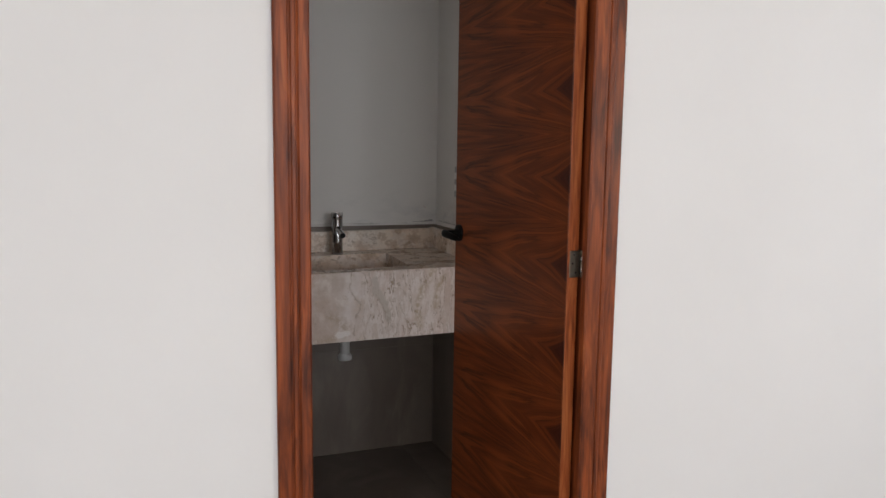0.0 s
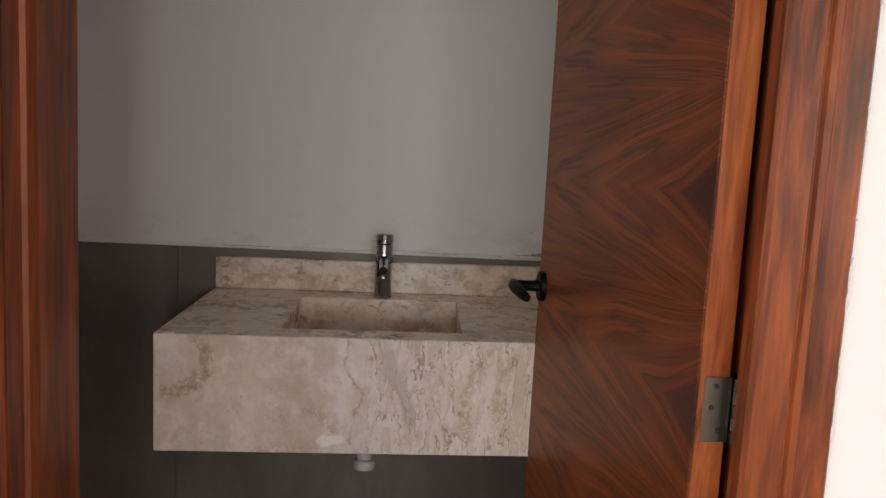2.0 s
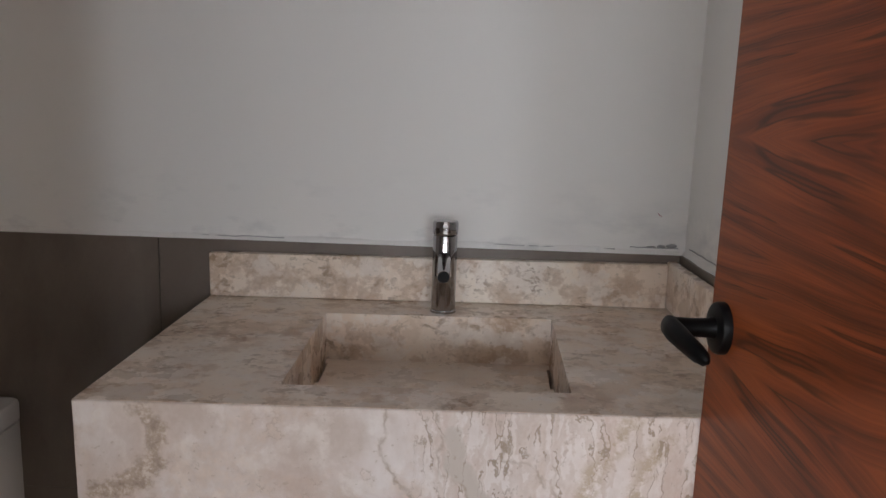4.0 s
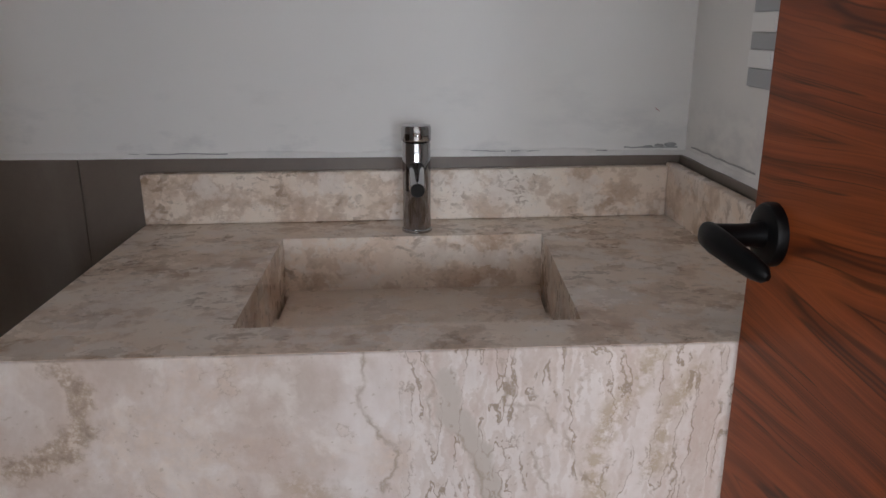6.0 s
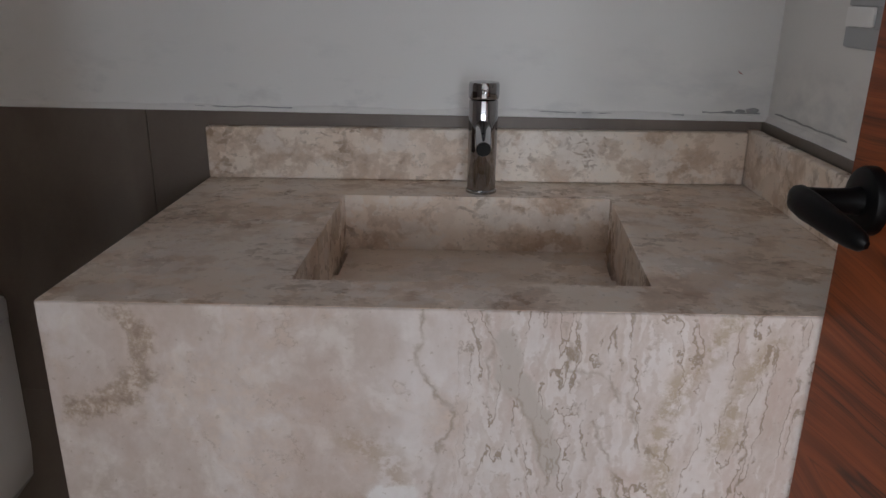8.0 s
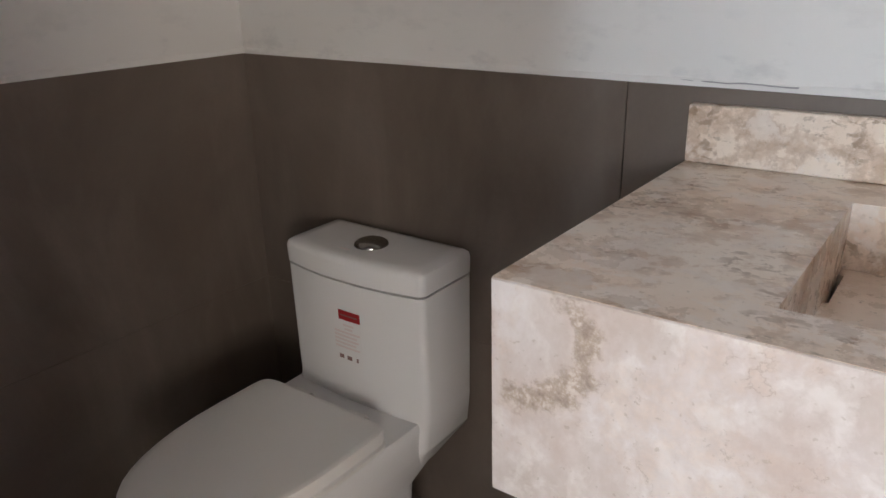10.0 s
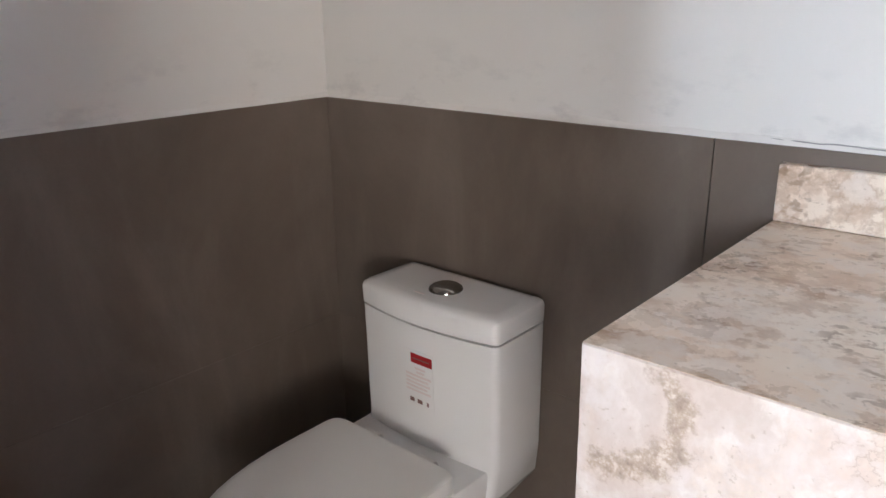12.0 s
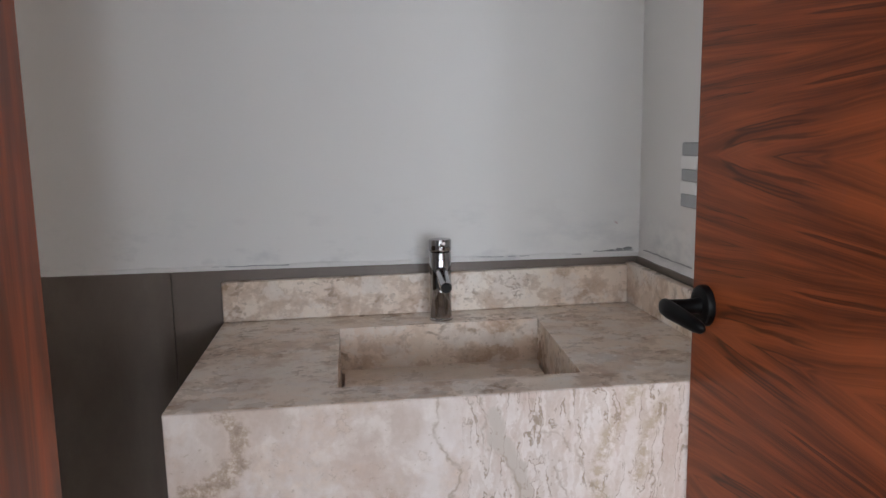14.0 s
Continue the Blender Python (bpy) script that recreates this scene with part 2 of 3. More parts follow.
        color = n.mix(n.math("MULTIPLY", spot, 0.85), color, n.ramp(n.noise(75, 4, 0.7), (0.36, (0.26, 0.19, 0.14)), (0.52, (0.43, 0.34, 0.265)), (0.64, (0.64, 0.57, 0.51))))
        crust = n.math("MAXIMUM", n.math("MULTIPLY", crust, 0.7), n.math("MULTIPLY", thin, 0.8))
    color = n.mix(n.math("MULTIPLY", crust, 0.6), color, (0.33, 0.25, 0.175))
    pits = n.ramp(n.noise(120, 2, 0.5), (0.66, 0.0), (0.72, 1.0))
    color = n.mix(n.math("MULTIPLY", pits, 0.45), color, (0.40, 0.32, 0.24))
    relief = n.math("SUBTRACT", n.math("MULTIPLY", mottle, 0.2), n.math("ADD", pits, crust))
    if not veins:
        n.bsdf.inputs["Specular IOR Level"].default_value = 0.55
    return n.done(color, n.math("ADD", n.math("MULTIPLY", patch, 0.3), 0.28 if veins else 0.14), relief, 0.15, 0.001)


def wood_colors(n, fac):
    return n.ramp(fac, (0.0, (0.024, 0.006, 0.0025)), (0.25, (0.078, 0.0165, 0.005)), (0.45, (0.172, 0.038, 0.0105)),
                  (0.65, (0.275, 0.065, 0.0175)), (1.0, (0.41, 0.122, 0.036)))


def veneer(name, period, first):
    """Book-matched rosewood veneer: the figure is mirrored at every half period up the leaf and fans out from the hinge edge."""
    n = Nodes(name, 0.34)
    x, y, z = n.xyz()
    wob = n.math("MULTIPLY", n.math("SUBTRACT", n.noise(3.2, 2, 0.5, n.mapped((0.9, 1, 1.3))), 0.5), 0.040)
    ripple = n.math("MULTIPLY", n.math("SUBTRACT", n.noise(17, 2, 0.5, n.mapped((0.8, 1, 1.3))), 0.5), 0.0065)
    zz = n.math("ADD", n.math("SUBTRACT", z, first), n.math("MULTIPLY", wob, 0.25))
    v = n.math("PINGPONG", zz, period / 2)
    u = n.math("SUBTRACT", n.math("POWER", n.math("ADD", n.math("MAXIMUM", x, 0.0), 0.02), 0.5), 0.1414)
    # the figure lies flatter and closer towards the seams between two eyes
    close = n.math("MULTIPLY_ADD", n.math("MULTIPLY", v, n.math("MULTIPLY", v, v)), 0.85 * 4 / period ** 2, v)
    s = n.math("ADD", n.math("MULTIPLY_ADD", u, 0.250, close), n.math("ADD", wob, ripple))
    tone = n.noise(15, 3, 0.55, n.vector(n.math("MULTIPLY", x, 0.12), 0.0, s))
    streak = n.noise(42, 4, 0.66, n.vector(n.math("MULTIPLY", x, 0.03), 2.0, s), 0.08)
    lines = n.noise(36, 2, 0.5, n.vector(n.math("MULTIPLY", x, 0.05), 3.1, s), 0.08)
    fibre = n.noise(300, 2, 0.5, n.vector(n.math("MULTIPLY", x, 0.03), 1.7, s))
    fac = n.math("ADD", n.math("MULTIPLY", tone, 0.95), n.math("MULTIPLY", streak, 1.05))
    fac = n.math("ADD", n.math("SUBTRACT", fac, 0.51), n.math("MULTIPLY", n.math("SUBTRACT", fibre, 0.5), 0.16))
    color = wood_colors(n, fac)
    dark = n.ramp(n.math("ABSOLUTE", n.math("SUBTRACT", lines, 0.47)), (0.0, 1.0), (0.010, 0.85), (0.030, 0.0))
    hair = n.noise(82, 2, 0.5, n.vector(n.math("MULTIPLY", x, 0.02), 7.3, s), 0.08)
    hair = n.ramp(n.math("ABSOLUTE", n.math("SUBTRACT", hair, 0.5)), (0.0, 0.7), (0.022, 0.0))
    some = n.ramp(n.noise(6, 3, 0.6, n.vector(n.math("MULTIPLY", x, 0.7), 5.0, s)), (0.38, 0.05), (0.54, 1.0))
    dark = n.math("MAXIMUM", n.math("MULTIPLY", dark, some), n.math("MULTIPLY", hair, 0.62))
    color = n.mix(n.math("MULTIPLY", dark, 0.72), color, (0.026, 0.007, 0.0035))
    core = n.math("SUBTRACT", s, n.math("MULTIPLY", wob, 0.8))
    rings = n.math("MULTIPLY_ADD", n.noise(150, 2, 0.5, n.vector(0.0, 9.0, core)), 0.7, 0.55)
    eye = n.math("MULTIPLY", n.ramp(core, (0.044, 0.95), (0.050, 0.0)), rings)
    color = n.mix(eye, color, (0.046, 0.010, 0.006))
    n.bsdf.inputs["Specular IOR Level"].default_value = 0.26
    color = n.mix(1.0, color, (0.84, 0.85, 0.84), "MULTIPLY")
    return n.done(color, n.math("ADD", n.math("MULTIPLY", fibre, 0.12), 0.34), fibre, 0.06, 0.0006)


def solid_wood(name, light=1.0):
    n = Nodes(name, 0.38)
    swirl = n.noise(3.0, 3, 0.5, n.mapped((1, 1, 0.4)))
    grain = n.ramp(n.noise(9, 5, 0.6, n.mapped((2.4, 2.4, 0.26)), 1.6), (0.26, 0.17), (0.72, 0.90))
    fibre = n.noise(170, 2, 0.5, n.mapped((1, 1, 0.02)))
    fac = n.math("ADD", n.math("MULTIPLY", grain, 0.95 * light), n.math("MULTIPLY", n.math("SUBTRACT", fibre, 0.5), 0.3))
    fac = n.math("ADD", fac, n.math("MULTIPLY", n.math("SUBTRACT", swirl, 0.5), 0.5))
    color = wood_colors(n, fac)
    # dark flames that run up the board and swell here and there
    vein = n.math("ABSOLUTE", n.math("SUBTRACT", n.noise(15, 3, 0.55, n.mapped((1.9, 1.9, 0.16), shift=(3, 1, 2)), 0.9), 0.5))
    where = n.ramp(n.noise(4.5, 3, 0.6, n.mapped((1, 1, 0.6), shift=(7, 2, 5))), (0.42, 0.0), (0.60, 1.0))
    color = n.mix(n.math("MULTIPLY", n.math("MULTIPLY", n.ramp(vein, (0.012, 1.0), (0.06, 0.0)), where), 0.38 / max(light, 0.8)), color, (0.030, 0.008, 0.005))
    return n.done(color, n.math("ADD", n.math("MULTIPLY", fibre, 0.15), 0.34), fibre, 0.08, 0.0006, 0.04)


def plain(name, color, rough, metal=0.0, wear=0.06, scale=30):
    n = Nodes(name, rough, metal)
    spots = n.noise(scale, 4, 0.6)
    return n.done(n.mix(spots, color, [c * (1 - wear) for c in color]), n.math("ADD", n.math("MULTIPLY", spots, 0.1 if wear > 0.025 else 0.01), rough - (0.05 if wear > 0.025 else 0.005)))


WHITE = plaster("hall_plaster", (0.776, 0.785, 0.796))
BATH_WHITE = plaster("bathroom_plaster", (0.785, 0.768, 0.742), 0.34)
TILE = porcelain_tile("taupe_porcelain")
GROUT = plain("grout", (0.16, 0.131, 0.107), 0.9)
MORTAR = plain("mortar", (0.44, 0.435, 0.43), 0.9, wear=0.4, scale=60)
STONE_TOP = travertine("travertine_top", 0)
STONE_PLAIN = travertine("travertine_plate", 0, 0.35)
STONE_FRONT = travertine("travertine_front", 1)
VENEER = veneer("rosewood_veneer", 0.248, 0.526)
WOOD = solid_wood("rosewood_trim", 0.92)
WOOD_EDGE = solid_wood("rosewood_edge", 1.45)
# the trim wood again, with the left jamb's shade put into its tone
WOOD_SHADED = solid_wood("rosewood_shaded", 0.72)
CERAMIC = plain("white_ceramic", (0.78, 0.77, 0.76), 0.14, wear=0.015, scale=4)
SEAT_PLASTIC = plain("white_seat_plastic", (0.76, 0.74, 0.71), 0.28, wear=0.02, scale=5)
CHROME = plain("chrome", (0.44, 0.44, 0.45), 0.05, 1.0, 0.02)
SATIN = plain("satin_chrome", (0.30, 0.29, 0.27), 0.2, 1.0, 0.02)
STEEL = plain("brushed_steel", (0.22, 0.20, 0.16), 0.32, 1.0, 0.2, 90)
SCREW = plain("dark_screw", (0.05, 0.045, 0.04), 0.5, 0.6)
BLACK = plain("black_metal", (0.003, 0.003, 0.0033), 0.42, 0.0)
BLACK.node_tree.nodes["Principled BSDF"].inputs["Specular IOR Level"].default_value = 0.16
PVC = plain("grey_pvc", (0.50, 0.50, 0.49), 0.45)
# near-black that stands in for shade under the vanity and inside the spout
SHADOW_GAP = plain("painted_shade", (0.02, 0.02, 0.02), 0.9)
SWITCH_GREY = plain("grey_plastic", (0.40, 0.41, 0.42), 0.4)
SWITCH_WHITE = plain("white_plastic", (0.86, 0.85, 0.83), 0.35)
RED = plain("red_print", (0.33, 0.018, 0.022), 0.4)
PINK = plain("pale_red_print", (0.71, 0.62, 0.60), 0.4)
FILM = plain("sticker_film", (0.78, 0.768, 0.757), 0.16, wear=0.015, scale=4)
INK = plain("dark_print", (0.22, 0.13, 0.12), 0.4)
HALL_FLOOR = plain("beige_floor_tile", (0.36, 0.305, 0.25), 0.3, wear=0.15, scale=3)
GLASS = bpy.data.materials.new("window_glass")
GLASS.use_nodes = True
GLASS.node_tree.nodes["Principled BSDF"].inputs["Transmission Weight"].default_value = 1.0
GLASS.node_tree.nodes["Principled BSDF"].inputs["Roughness"].default_value = 0.0
ALUMINIUM = plain("dark_aluminium", (0.06, 0.06, 0.065), 0.4, 0.7)
LAWN = plain("dry_ground", (0.16, 0.14, 0.10), 0.9, wear=0.5, scale=0.5)

# ---- mesh helpers ----


def box(bm, a, b, bevel=0.0, segs=2):
    """A box from corner a to corner b, with rounded edges."""
    m = Matrix.LocRotScale([(p + q) / 2 for p, q in zip(a, b)], None, [abs(q - p) for p, q in zip(a, b)])
    made = bmesh.ops.create_cube(bm, size=1, matrix=m)["verts"]
    if bevel:
        edges = list({e for v in made for e in v.link_edges})
        bmesh.ops.bevel(bm, geom=edges, offset=bevel, segments=segs, profile=0.5, affect="EDGES")
    return bm


def boxed(a, b, bevel=0.0, segs=2):
    return box(bmesh.new(), a, b, bevel, segs)


def prism(points, axis, lo, hi):
    """An outline in a plane, drawn out along an axis ('x', 'y' or 'z')."""
    bm = bmesh.new()

    def at(p, d):
        return {"x": (d, p[0], p[1]), "y": (p[0], d, p[1]), "z": (p[0], p[1], d)}[axis]
    one, two = [bm.verts.new(at(p, lo)) for p in points], [bm.verts.new(at(p, hi)) for p in points]
    bm.faces.new(one)
    bm.faces.new(two[::-1])
    for i in range(len(points)):
        j = (i + 1) % len(points)
        bm.faces.new((one[j], one[i], two[i], two[j]))
    bmesh.ops.recalc_face_normals(bm, faces=bm.faces)
    return bm


def loft(rings, closed=True, bm=None):
    """Skins rings of equal length; the ends are closed."""
    bm = bm or bmesh.new()
    rows = [[bm.verts.new(p) for p in ring] for ring in rings]
    for a, b in zip(rows, rows[1:]):
        for i in range(len(a)):
            j = (i + 1) % len(a)
            bm.faces.new((a[i], a[j], b[j], b[i]))
    if closed:
        bm.faces.new(rows[0][::-1])
        bm.faces.new(rows[-1])
    bmesh.ops.recalc_face_normals(bm, faces=bm.faces)
    return bm


def tube(points, radii, sides=20, up=(0, 0, 1), squash=1.0):
    """A round bar along points with a radius at each."""
    rings = []
    for i, p in enumerate(points):
        a, b = Vector(points[max(i - 1, 0)]), Vector(points[min(i + 1, len(points) - 1)])
        d = (b - a).normalized()
        u = d.cross(Vector(up))
        u = u.normalized() if u.length > 1e-4 else Vector((1, 0, 0))
        w = u.cross(d)
        rings.append([Vector(p) + radii[i] * (math.cos(t) * u + squash * math.sin(t) * w) for t in (2 * math.pi * k / sides for k in range(sides))])
    return loft(rings)


def turned(profile, centre, sides=40):
    """A turned body: (radius, height) pairs round an upright axis."""
    x, y, z = centre
    return loft([[(x + r * math.cos(2 * math.pi * k / sides), y + r * math.sin(2 * math.pi * k / sides), z + h) for k in range(sides)] for r, h in profile])


def mesh_object(name, bm, material, smooth=False, off=None):
    if off:
        bmesh.ops.translate(bm, verts=bm.verts, vec=[-c for c in off])
    data = bpy.data.meshes.new(name)
    bm.to_mesh(data)
    bm.free()
    data.materials.append(material)
    if smooth:
        data.shade_smooth()
        data.set_sharp_from_angle(angle=radians(38))
    return new(name, data)


def part(name, bm, material, parent, label="", smooth=True, off=None):
    ob = mesh_object(name, bm, material, smooth, off)
    ob.parent = parent
    if label:
        tagged(ob, label)
    return ob


def thing(name, at, label, category, group="", turn=0.0):
    root = new(name)
    root.empty_display_size = 0.05
    root.matrix_world = pose(*at, 0, 0, turn)
    return tagged(root, label, category, group)


def structure(name, bm, material, label, category, off=None):
    ob = mesh_object(name, bm, material, False, off)
    if off:
        ob.location = off
    return tagged(ob, label, category, kind="structure")


# ---- the large structure ----
X0, X1, YB = -1.037, 0.929, 0.567       # faces of the tiled walls
YI, YO = -0.612, -0.79                 # bathroom and hall faces of the door's wall
TOP, TILE_TOP, ROW = 2.5, 1.02, 0.472  # ceiling, top of the tiling, joint between its rows
OX0, OX1, OH = 0.071, 0.899, 2.12      # the rough opening in the door's wall
T = 0.011                              # how far the tiles stand proud of the plaster


def upright_wall(name, a, b, material, label):
    """A plastered wall whose local height starts at the top of the tiling."""
    off = (0, 0, TILE_TOP)
    return structure(name, boxed(a, b), material, label, "wall", off)


wall_back = upright_wall("wall_back", (X0 - T, YB + T, 0), (X1 + T, YB + T + 0.14, TOP), BATH_WHITE, "white plastered wall above large grey tiles")
wall_left = upright_wall("wall_left", (X0 - T - 0.14, YI, 0), (X0 - T, YB + T + 0.14, TOP), BATH_WHITE, "white plastered wall above large brown-grey tiles")
wall_right = upright_wall("wall_right", (X1 + T, YI, 0), (X1 + T + 0.14, YB + T + 0.14, TOP), BATH_WHITE, "white plastered side wall with switches")
HX0, HX1, HY = -3.2, 4.0, -8.0
wall_door = structure("wall_door", prism([(HX0, 0), (OX0, 0), (OX0, OH), (OX1, OH), (OX1, 0), (HX1, 0), (HX1, TOP), (HX0, TOP)], "y", YO, YI),
                      WHITE, "smooth white painted wall round the bathroom door", "wall")
structure("floor", boxed((X0 - T, YI, -0.1), (X1 + T, YB + T, 0)), GROUT, "dark grey tiled bathroom floor", "floor")
structure("floor_hall", boxed((HX0, HY, -0.1), (HX1, YI - 0.002, -0.001)), HALL_FLOOR, "pale beige tiled hall floor", "floor")
structure("ceiling", boxed((X0 - T - 0.14, YI, TOP), (X1 + T + 0.14, YB + T + 0.14, TOP + 0.1)), WHITE, "plain white ceiling", "ceiling")
structure("ceiling_hall", boxed((HX0 - 0.15, HY - 0.15, TOP), (HX1 + 0.15, YI - 0.002, TOP + 0.1)), WHITE, "plain white ceiling of the hall", "ceiling")
# the hall behind the walker, with a glazed door and a side window
wall_south = structure("wall_south", prism([(HX0, 0), (-2.9, 0), (-2.9, 2.4), (3.2, 2.4), (3.2, 0), (HX1, 0), (HX1, TOP), (HX0, TOP)], "y", HY - 0.15, HY),
                       WHITE, "white hall wall with a glazed door", "wall")
for name, xa, xb, gaps, label in (("wall_west", HX0 - 0.15, HX0, ((-6.4, -4.4),), "white hall wall with a window"),
                                  ("wall_east", HX1, HX1 + 0.15, ((-5.7, -2.7), (-2.25, -1.25)), "white hall wall with two windows")):
    bm, last = bmesh.new(), HY - 0.15
    for ya, yb in gaps:
        box(bm, (xa, last, 0), (xb, ya, TOP))
        box(bm, (xa, ya, 0), (xb, yb, 0.9))
        box(bm, (xa, ya, 2.2), (xb, yb, TOP))
        last = yb
    box(bm, (xa, last, 0), (xb, YI, TOP))
    structure(name, bm, WHITE, label, "wall")
structure("ground", boxed((-400, -400, -0.3), (400, 400, -0.15)), LAWN, "bare ground outside the house", "ground")


def window(name, label, a, b, along):
    """A framed pane that fills an opening from corner a to corner b; along: the axis of its width."""
    root = tagged(thing(name, [(p + q) / 2 for p, q in zip(a, b)], label, "window"), kind="structure")
    off = [(p + q) / 2 for p, q in zip(a, b)]
    i, bm, w = "xy".index(along), bmesh.new(), 0.05
    for lo, hi in ((a[i], a[i] + w), (b[i] - w, b[i])):
        c, d = list(a), list(b)
        c[i], d[i] = lo, hi
        box(bm, c, d)
    for lo, hi in ((a[2], a[2] + w), (b[2] - w, b[2])):
        c, d = list(a), list(b)
        c[2], d[2], c[i], d[i] = lo, hi, a[i] + w, b[i] - w
        box(bm, c, d)
    part("window_frame", bm, ALUMINIUM, root, smooth=False, off=off)
    c, d = list(a), list(b)
    k = 1 - i
    mid = (a[k] + b[k]) / 2
    c[k], d[k], c[i], d[i], c[2], d[2] = mid - 0.003, mid + 0.003, a[i] + w, b[i] - w, a[2] + w, b[2] - w
    pane = part("pane", boxed(c, d), GLASS, root, smooth=False, off=off)
    pane.visible_shadow = False


window("window_1", "wide glazed door in a dark metal frame", (-2.9, HY - 0.1, 0.0), (3.2, HY - 0.04, 2.4), "x")
window("window_2", "wide window in a dark metal frame", (HX0 - 0.1, -6.4, 0.9), (HX0 - 0.04, -4.4, 2.2), "y")
window("window_3", "unseen wide window added round the warm fill lamp", (HX1 + 0.04, -5.7, 0.9), (HX1 + 0.1, -2.7, 2.2), "y")
window("window_4", "small window in a dark metal frame", (HX1 + 0.04, -2.25, 0.9), (HX1 + 0.1, -1.25, 2.2), "y")

# ---- the door, its frame and its hardware ----
PIN = (0.866, -0.757)
OPEN = 90.0 + 2.5
LEAF, THICK, DOOR_H = 0.751, 0.041, 2.075
door = tagged(thing("door_1", (PIN[0], PIN[1], 0), "open rosewood veneer door with a black lever handle", "door", turn=OPEN), kind="structure")
# local x runs from the hinge to the free edge, local y is the thickness; the visible face is at y = THICK
part("leaf", boxed((0.0035, 0.003, 0.012), (LEAF - 0.003, THICK - 0.0, DOOR_H), 0.0015, 1), VENEER, door, "book-matched rosewood veneer leaf", smooth=False)
part("hinge_edge", boxed((0.0, 0.0045, 0.012), (0.0033, THICK - 0.0015, DOOR_H), 0.001, 1), WOOD_EDGE, door, "light solid wood lipping", smooth=False)
part("free_edge", boxed((LEAF - 0.0028, 0.0045, 0.012), (LEAF, THICK - 0.0015, DOOR_H), 0.001, 1), WOOD, door, "dark solid wood lipping", smooth=False)


def lever(side):
    """A black lever on a round rose; side: +1 on the visible face, -1 on the other."""
    y0 = THICK if side > 0 else 0.003
    cx, cz = LEAF - 0.042, 1.048
    rose = loft([[(cx + 0.029 * s * math.cos(t), y0 + side * h, cz + 0.031 * s * math.sin(t)) for t in (2 * math.pi * k / 40 for k in range(40))]
                 for s, h in ((1.0, 0.0), (1.0, 0.007), (0.95, 0.010), (0.84, 0.0115), (0.45, 0.012))])
    handle = part("door_handle", rose, BLACK, door, "black metal lever handle on a round rose")
    part("neck", tube([(cx, y0 + side * h, cz) for h in (0.010, 0.020, 0.034, 0.050, 0.060)], [0.0135, 0.0115, 0.0110, 0.0115, 0.0120], 24), BLACK, handle)
    # the grip bows from the neck towards the hinges, blunt at the neck and rounded at its tip
    pts = [(cx + 0.0125, y0 + side * 0.058, cz + 0.001), (cx + 0.0105, y0 + side * 0.0605, cz + 0.001), (cx + 0.003, y0 + side * 0.0625, cz + 0.0005), (cx - 0.014, y0 + side * 0.0625, cz - 0.001),
           (cx - 0.032, y0 + side * 0.0605, cz - 0.003), (cx - 0.052, y0 + side * 0.058, cz - 0.006), (cx - 0.072, y0 + side * 0.0545, cz - 0.009),
           (cx - 0.084, y0 + side * 0.0515, cz - 0.011), (cx - 0.089, y0 + side * 0.050, cz - 0.012)]
    part("lever", tube(pts, [0.004, 0.008, 0.0100, 0.0105, 0.0100, 0.0092, 0.0082, 0.0062, 0.0025], 24, squash=1.3), BLACK, handle)


lever(1)
lever(-1)

frame_root = tagged(thing("door_frame", ((OX0 + OX1) / 2, YO, 0), "rosewood door frame with moulded architrave", "door frame"), kind="structure")
FO = ((OX0 + OX1) / 2, YO, 0)


def jamb(sign, x_wall):
    """One side of the frame: lining with a stop, and a moulded architrave on either face of the wall."""
    s = sign
    e, d = x_wall, 0.024 if sign > 0 else 0.014
    lining = [(e, YO - 0.001), (e + s * 0.038, YO - 0.001), (e + s * 0.038, -0.776), (e + s * 0.022, -0.772), (e + s * 0.022, -0.712), (e + s * d, -0.710), (e + s * d, YI + 0.001), (e, YI + 0.001)]
    if s > 0:
        lining = [(e, YO - 0.001), (e + 0.009, YO - 0.001), (e + 0.009, -0.772), (e + 0.016, -0.770), (e + 0.016, -0.735), (e + 0.021, -0.732), (e + d, -0.715), (e + d, YI + 0.001), (e, YI + 0.001)]
    # same wood on both sides; the left lining is coloured darker for its shade
    part("jamb", prism(lining, "z", 0.0, OH - 0.015), WOOD_SHADED if s > 0 else WOOD, frame_root, smooth=False, off=FO)
    o, w = e - s * 0.060, 0.084 if s > 0 else 0.100
    arch = [(o, YO - 0.001), (o, YO - 0.010), (o + s * 0.004, YO - 0.014), (o + s * 0.031, YO - 0.016), (o + s * 0.035, YO - 0.0125), (o + s * 0.038, YO - 0.0125), (o + s * 0.041, YO - 0.0165),
            (o + s * 0.049, YO - 0.0165), (o + s * 0.052, YO - 0.0125), (o + s * 0.054, YO - 0.0125), (o + s * 0.058, YO - 0.018), (o + s * w - s * 0.005, YO - 0.018), (o + s * w, YO - 0.013), (o + s * w, YO - 0.001)]
    part("architrave", prism(arch, "z", 0.0, OH + 0.05), WOOD, frame_root, smooth=False, off=FO)
    back = [(o, YI + 0.001), (o, YI + 0.012), (o + s * 0.06, YI + 0.014), (o + s * 0.066, YI + 0.010), (o + s * 0.066, YI + 0.001)]
    part("architrave", prism(back, "z", 0.0, OH + 0.05), WOOD, frame_root, smooth=False, off=FO)


